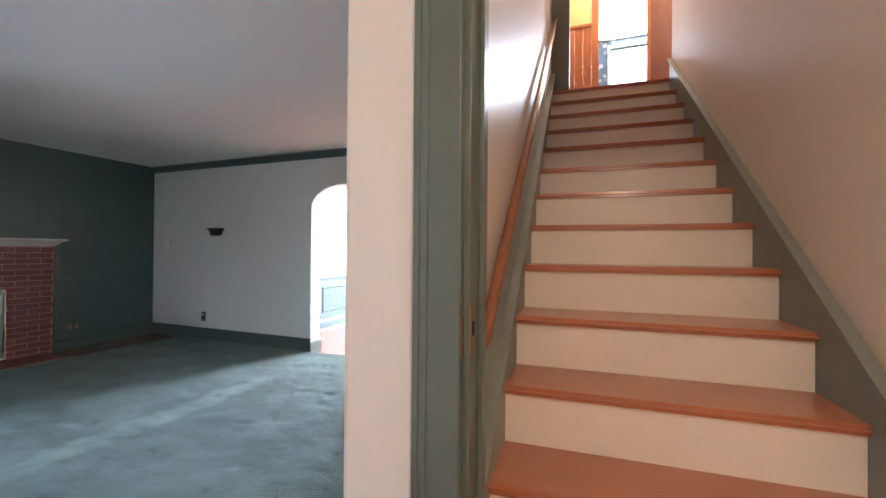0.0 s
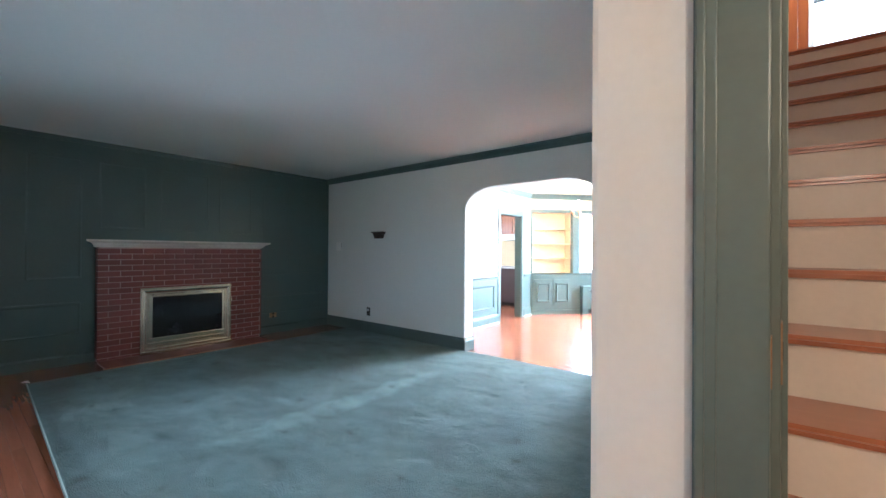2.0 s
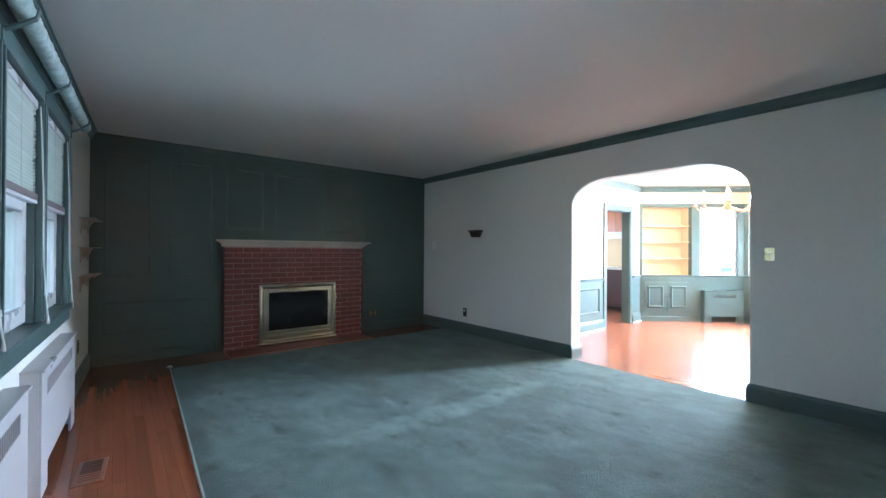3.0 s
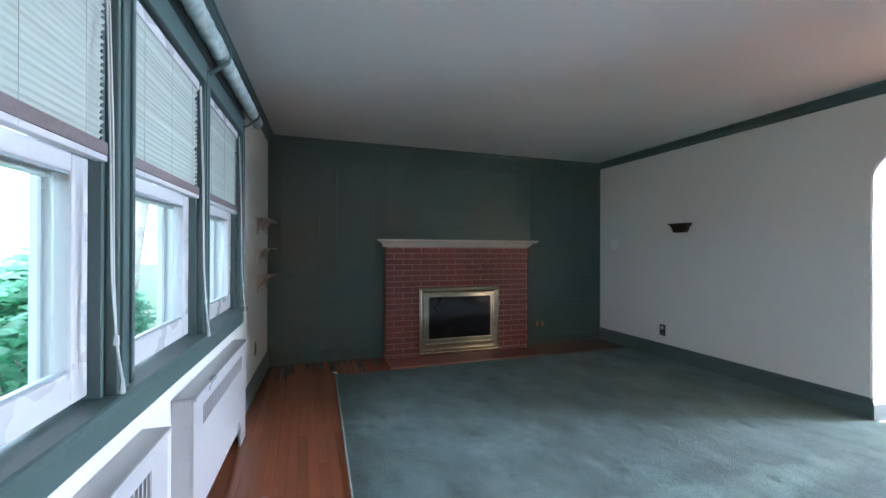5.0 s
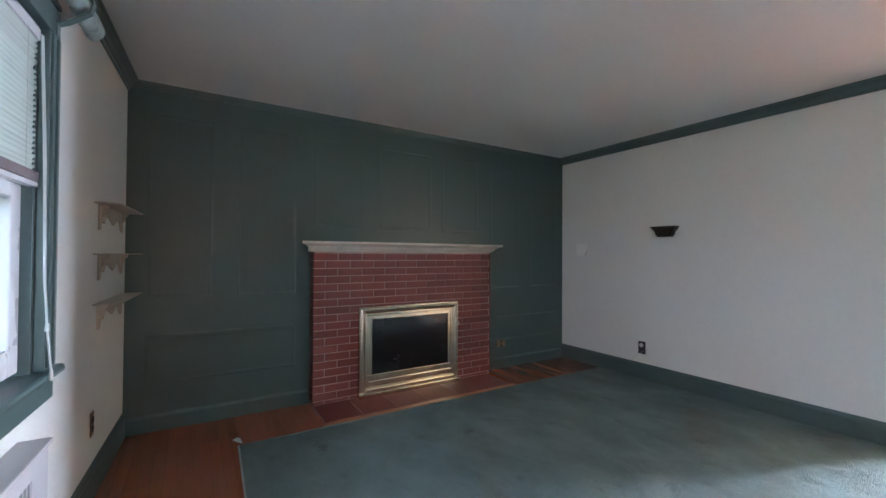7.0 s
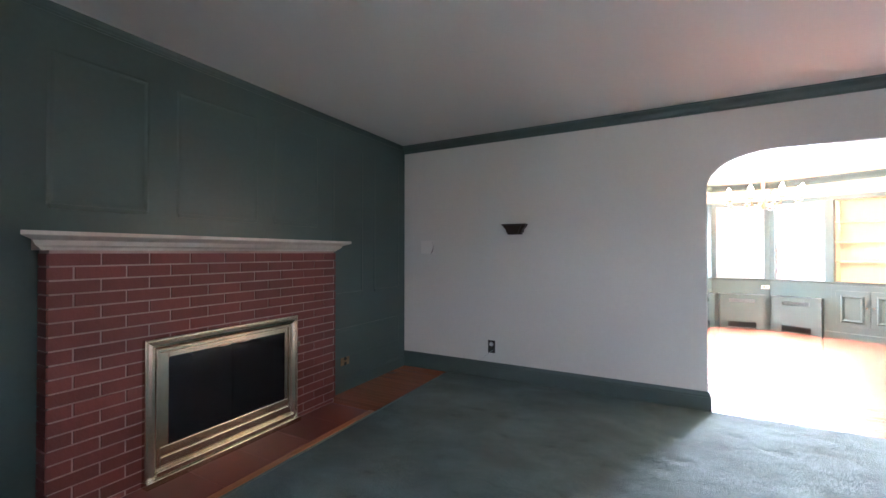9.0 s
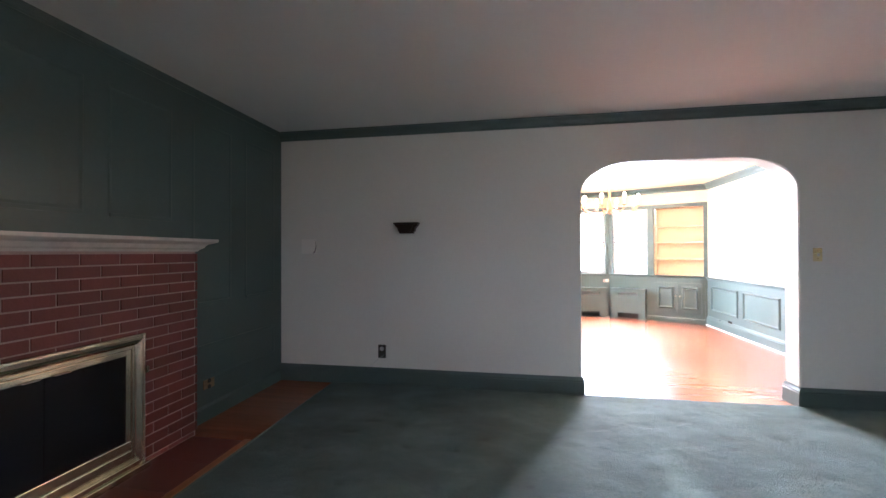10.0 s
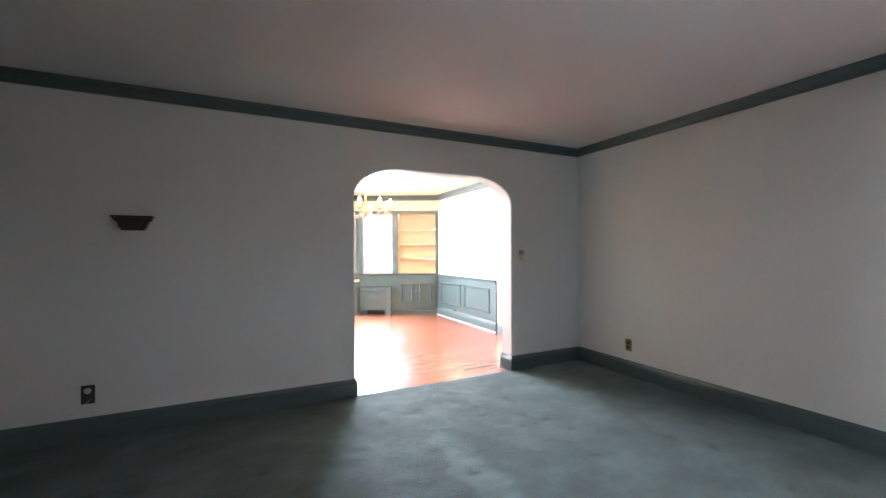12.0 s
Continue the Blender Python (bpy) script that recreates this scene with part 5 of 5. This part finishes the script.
def shrub(x, y, z, rx, ry, rz, n, seed):
    t = thing("shrub", pose(x, y, z), "broad-leaved green shrub growing close outside the windows", "shrub", "shrubs outside")
    rng = random.Random(seed)
    stems = bmesh.new()
    for i in range(14):
        a = rng.uniform(0, 6.28)
        p = [Vector((0.15 * math.cos(a), 0.15 * math.sin(a), 0)), Vector((rx * 0.45 * math.cos(a), ry * 0.45 * math.sin(a), rz * 0.55)), Vector((rx * 0.8 * math.cos(a), ry * 0.8 * math.sin(a), rz * rng.uniform(0.7, 0.95)))]
        rod(p, [0.014, 0.009, 0.004], 5, bm=stems)
    part("stem", stems, BARK, t)
    bm = bmesh.new()
    for i in range(n):
        a, b = rng.uniform(0, 6.28), rng.uniform(0.0, 1.0)
        r = rng.uniform(0.72, 1.04) ** 0.5
        c = Vector((rx * r * math.cos(a) * math.cos(b * 1.5), ry * r * math.sin(a) * math.cos(b * 1.5), rz * r * math.sin(b * 1.5) + rng.uniform(-0.1, 0.06)))
        c += 0.10 * Vector((noise.noise(c * 3), noise.noise(c * 3 + Vector((5, 0, 0))), noise.noise(c * 3 + Vector((0, 5, 0)))))
        if c.z < 0:
            continue
        rot = Euler((rng.uniform(-0.55, 0.55), rng.uniform(-0.55, 0.55), rng.uniform(0, 6.28))).to_matrix()
        L, W = rng.uniform(0.07, 0.12), rng.uniform(0.030, 0.050)
        q = [bm.verts.new(c + rot @ Vector(p)) for p in ((0, 0, 0), (L * 0.35, W, 0.006), (L * 0.75, W * 0.7, 0.0), (L, 0, -0.012), (L * 0.75, -W * 0.7, 0.0), (L * 0.35, -W, 0.006))]
        mid = bm.verts.new(c + rot @ Vector((L * 0.5, 0, -0.008)))
        for k in range(6):
            bm.faces.new((q[k], q[(k + 1) % 6], mid))
    tagged(part("foliage", bm, LEAF, t), kind="stuff")


shrub(-5.15, -1.75, -0.62, 1.5, 0.65, 1.78, 6400, 1)
shrub(-7.2, -2.6, -0.62, 1.3, 0.7, 1.85, 4200, 2)
shrub(-6.5, -2.35, -0.62, 1.25, 0.75, 1.72, 5200, 4)
shrub(-3.3, -1.6, -0.62, 0.75, 0.5, 1.66, 2600, 3)

tr = thing("tree", pose(-10.0, -3.0, -0.62), "pale-barked leaning tree with a leafy crown in the yard", "tree")
part("trunk", rod([(0, 0, 0), (0.05, 0, 0.8), (-0.02, 0.06, 1.8), (-0.25, 0.2, 3.4), (-0.4, 0.3, 5.0), (-0.45, 0.3, 7.0)], [0.26, 0.20, 0.18, 0.16, 0.14, 0.08], 14), BARK, tr, smooth=True)
lm = bmesh.new()
rng = random.Random(7)
tips = []
for i in range(9):
    a = rng.uniform(0, 6.28)
    z0 = rng.uniform(5.4, 6.8)
    tip = Vector((-0.3 + 1.5 * math.cos(a), 0.2 + 1.5 * math.sin(a), z0 + rng.uniform(0.6, 1.6)))
    tips.append(tip)
    rod([(-0.2, 0.15, z0), (-0.25 + 0.7 * math.cos(a), 0.2 + 0.7 * math.sin(a), z0 + 0.5), tip], [0.07, 0.045, 0.015], 7, bm=lm)
part("limb", lm, BARK, tr)
cr = bmesh.new()
for i in range(900):
    c = tips[i % 9] + Vector([rng.gauss(0, 0.42) for _ in range(3)])
    rot = Euler([rng.uniform(0, 6.28) for _ in range(3)]).to_matrix()
    q = [cr.verts.new(c + rot @ Vector(p)) for p in ((0, 0, 0), (0.05, 0.03, 0), (0.1, 0, 0), (0.05, -0.03, 0))]
    cr.faces.new(q)
tagged(part("crown", cr, LEAF, tr), kind="stuff")

# brick wing of the house beyond the last window
wing = thing("brick_wing", pose(-6.55, -1.22, -0.62), "red brick corner of the house outside the windows", "house wing")
part("core", bx(0.006, 0.006, 0, 0.394, 0.60, 3.6), HOUSEMORTAR, wing)
full = mesh_of("brick", bx(0, 0, 0, 0.203, 0.10, 0.057), HOUSEBRICK)
half = mesh_of("brick", bx(0, 0, 0, 0.0965, 0.10, 0.057), HOUSEBRICK)
for c in range(8, 42):
    z = 0.005 + c * 0.0675
    # end face towards the garden
    run_x = (0.0, 0.2135) if c % 2 else (-0.0, 0.107, 0.3205)
    for x in run_x:
        ob = new("brick", half if (not c % 2 and (x == 0 or x > 0.3)) else full)
        ob.parent = wing
        ob.matrix_local = pose(x if x < 0.3 else 0.3035, 0, z)
    # side face towards the window
    for k in range(2):
        ob = new("brick", full)
        ob.parent = wing
        ob.matrix_local = pose(0.40, 0.105 + k * 0.2135 + (0.107 if c % 2 else 0), z, 0, 0, 90)

# ---- bricks of the fireplace and boards of the floor ----
BR = [mesh_of("brick", bx(0, 0, 0, 0.012, ln - 0.009, COURSE - 0.008, 0.0015), BRICKRED) for ln in (0.213, 0.1065)]


def lay(y0, y1, z, c, tall=1.0):
    """One course of bricks between y0 and y1; the joints keep to the wall's bond."""
    y = 0.640 if c % 2 else 0.747
    while y < y1 - 0.01:
        a, b = max(y, y0), min(y + 0.213, y1)
        if b - a > 0.025:
            size = BR[0] if b - a > 0.12 else BR[1]
            ob = new("brick", size)
            ob.parent = FIRE
            rng = random.Random(int(y * 1000) + c * 77)
            ob.matrix_local = Matrix.Translation((FD - 0.012 + rng.uniform(-0.0012, 0.0012), a, z)) @ Matrix.Diagonal((1, (b - a - 0.009) / ((0.213 if size is BR[0] else 0.1065) - 0.009), tall, 1))
        y += 0.213


lay(FY0 + 0.001, OY0, 0.013, 0, 0.38)
lay(OY1, FY1 - 0.001, 0.013, 0, 0.38)
for c in range(1, 20):
    z = -0.022 + c * COURSE
    if z + COURSE < OZ1 + 0.03:
        lay(FY0 + 0.001, OY0, z, c)
        lay(OY1, FY1 - 0.001, z, c)
    else:
        lay(FY0 + 0.001, FY1 - 0.001, z, c)
    for yy in (FY0 - 0.004, FY1 - 0.002):
        ob = new("brick", BR[1])
        ob.parent = FIRE
        ob.matrix_local = pose(FD - 0.002, yy, z, 0, 0, 90)

floor_boards = thing("floor_boards", pose(0, 0, 0), kind="structure")
BW = 0.0575
BOARDS = {}


def board(x0, x1, y):
    key = round(x1 - x0, 3)
    if key not in BOARDS:
        BOARDS[key] = mesh_of("floor_board", bx(0.0006, 0.0006, -0.004, key - 0.0006, BW - 0.0006, 0.002, 0.0012), OAK)
    ob = new("floor_board", BOARDS[key])
    ob.parent = floor_boards
    ob.location = (x0, y, 0)


def boards(x0, x1, y0, rows, seed, lengths):
    rng = random.Random(seed)
    for r in range(rows):
        x = x0
        first = True
        while x < x1 - 0.01:
            ln = rng.choice(lengths)
            if first:
                ln = rng.choice((0.4, 0.8, 1.2))
                first = False
            if x + ln > x1 - 0.25:
                ln = round(x1 - x, 3)
            board(x, x + ln, y0 + r * BW)
            x += ln


boards(-6.0, -0.4, -0.56, 15, 5, (1.0, 1.4, 1.8))
boards(-6.0, -5.42, 0.3025, 9, 6, (0.58,))
boards(-6.0, -5.42, 2.66, 22, 7, (0.58,))
boards(-3.9, -0.48, YD - 0.20, 77, 8, (1.2, 1.6, 2.0))
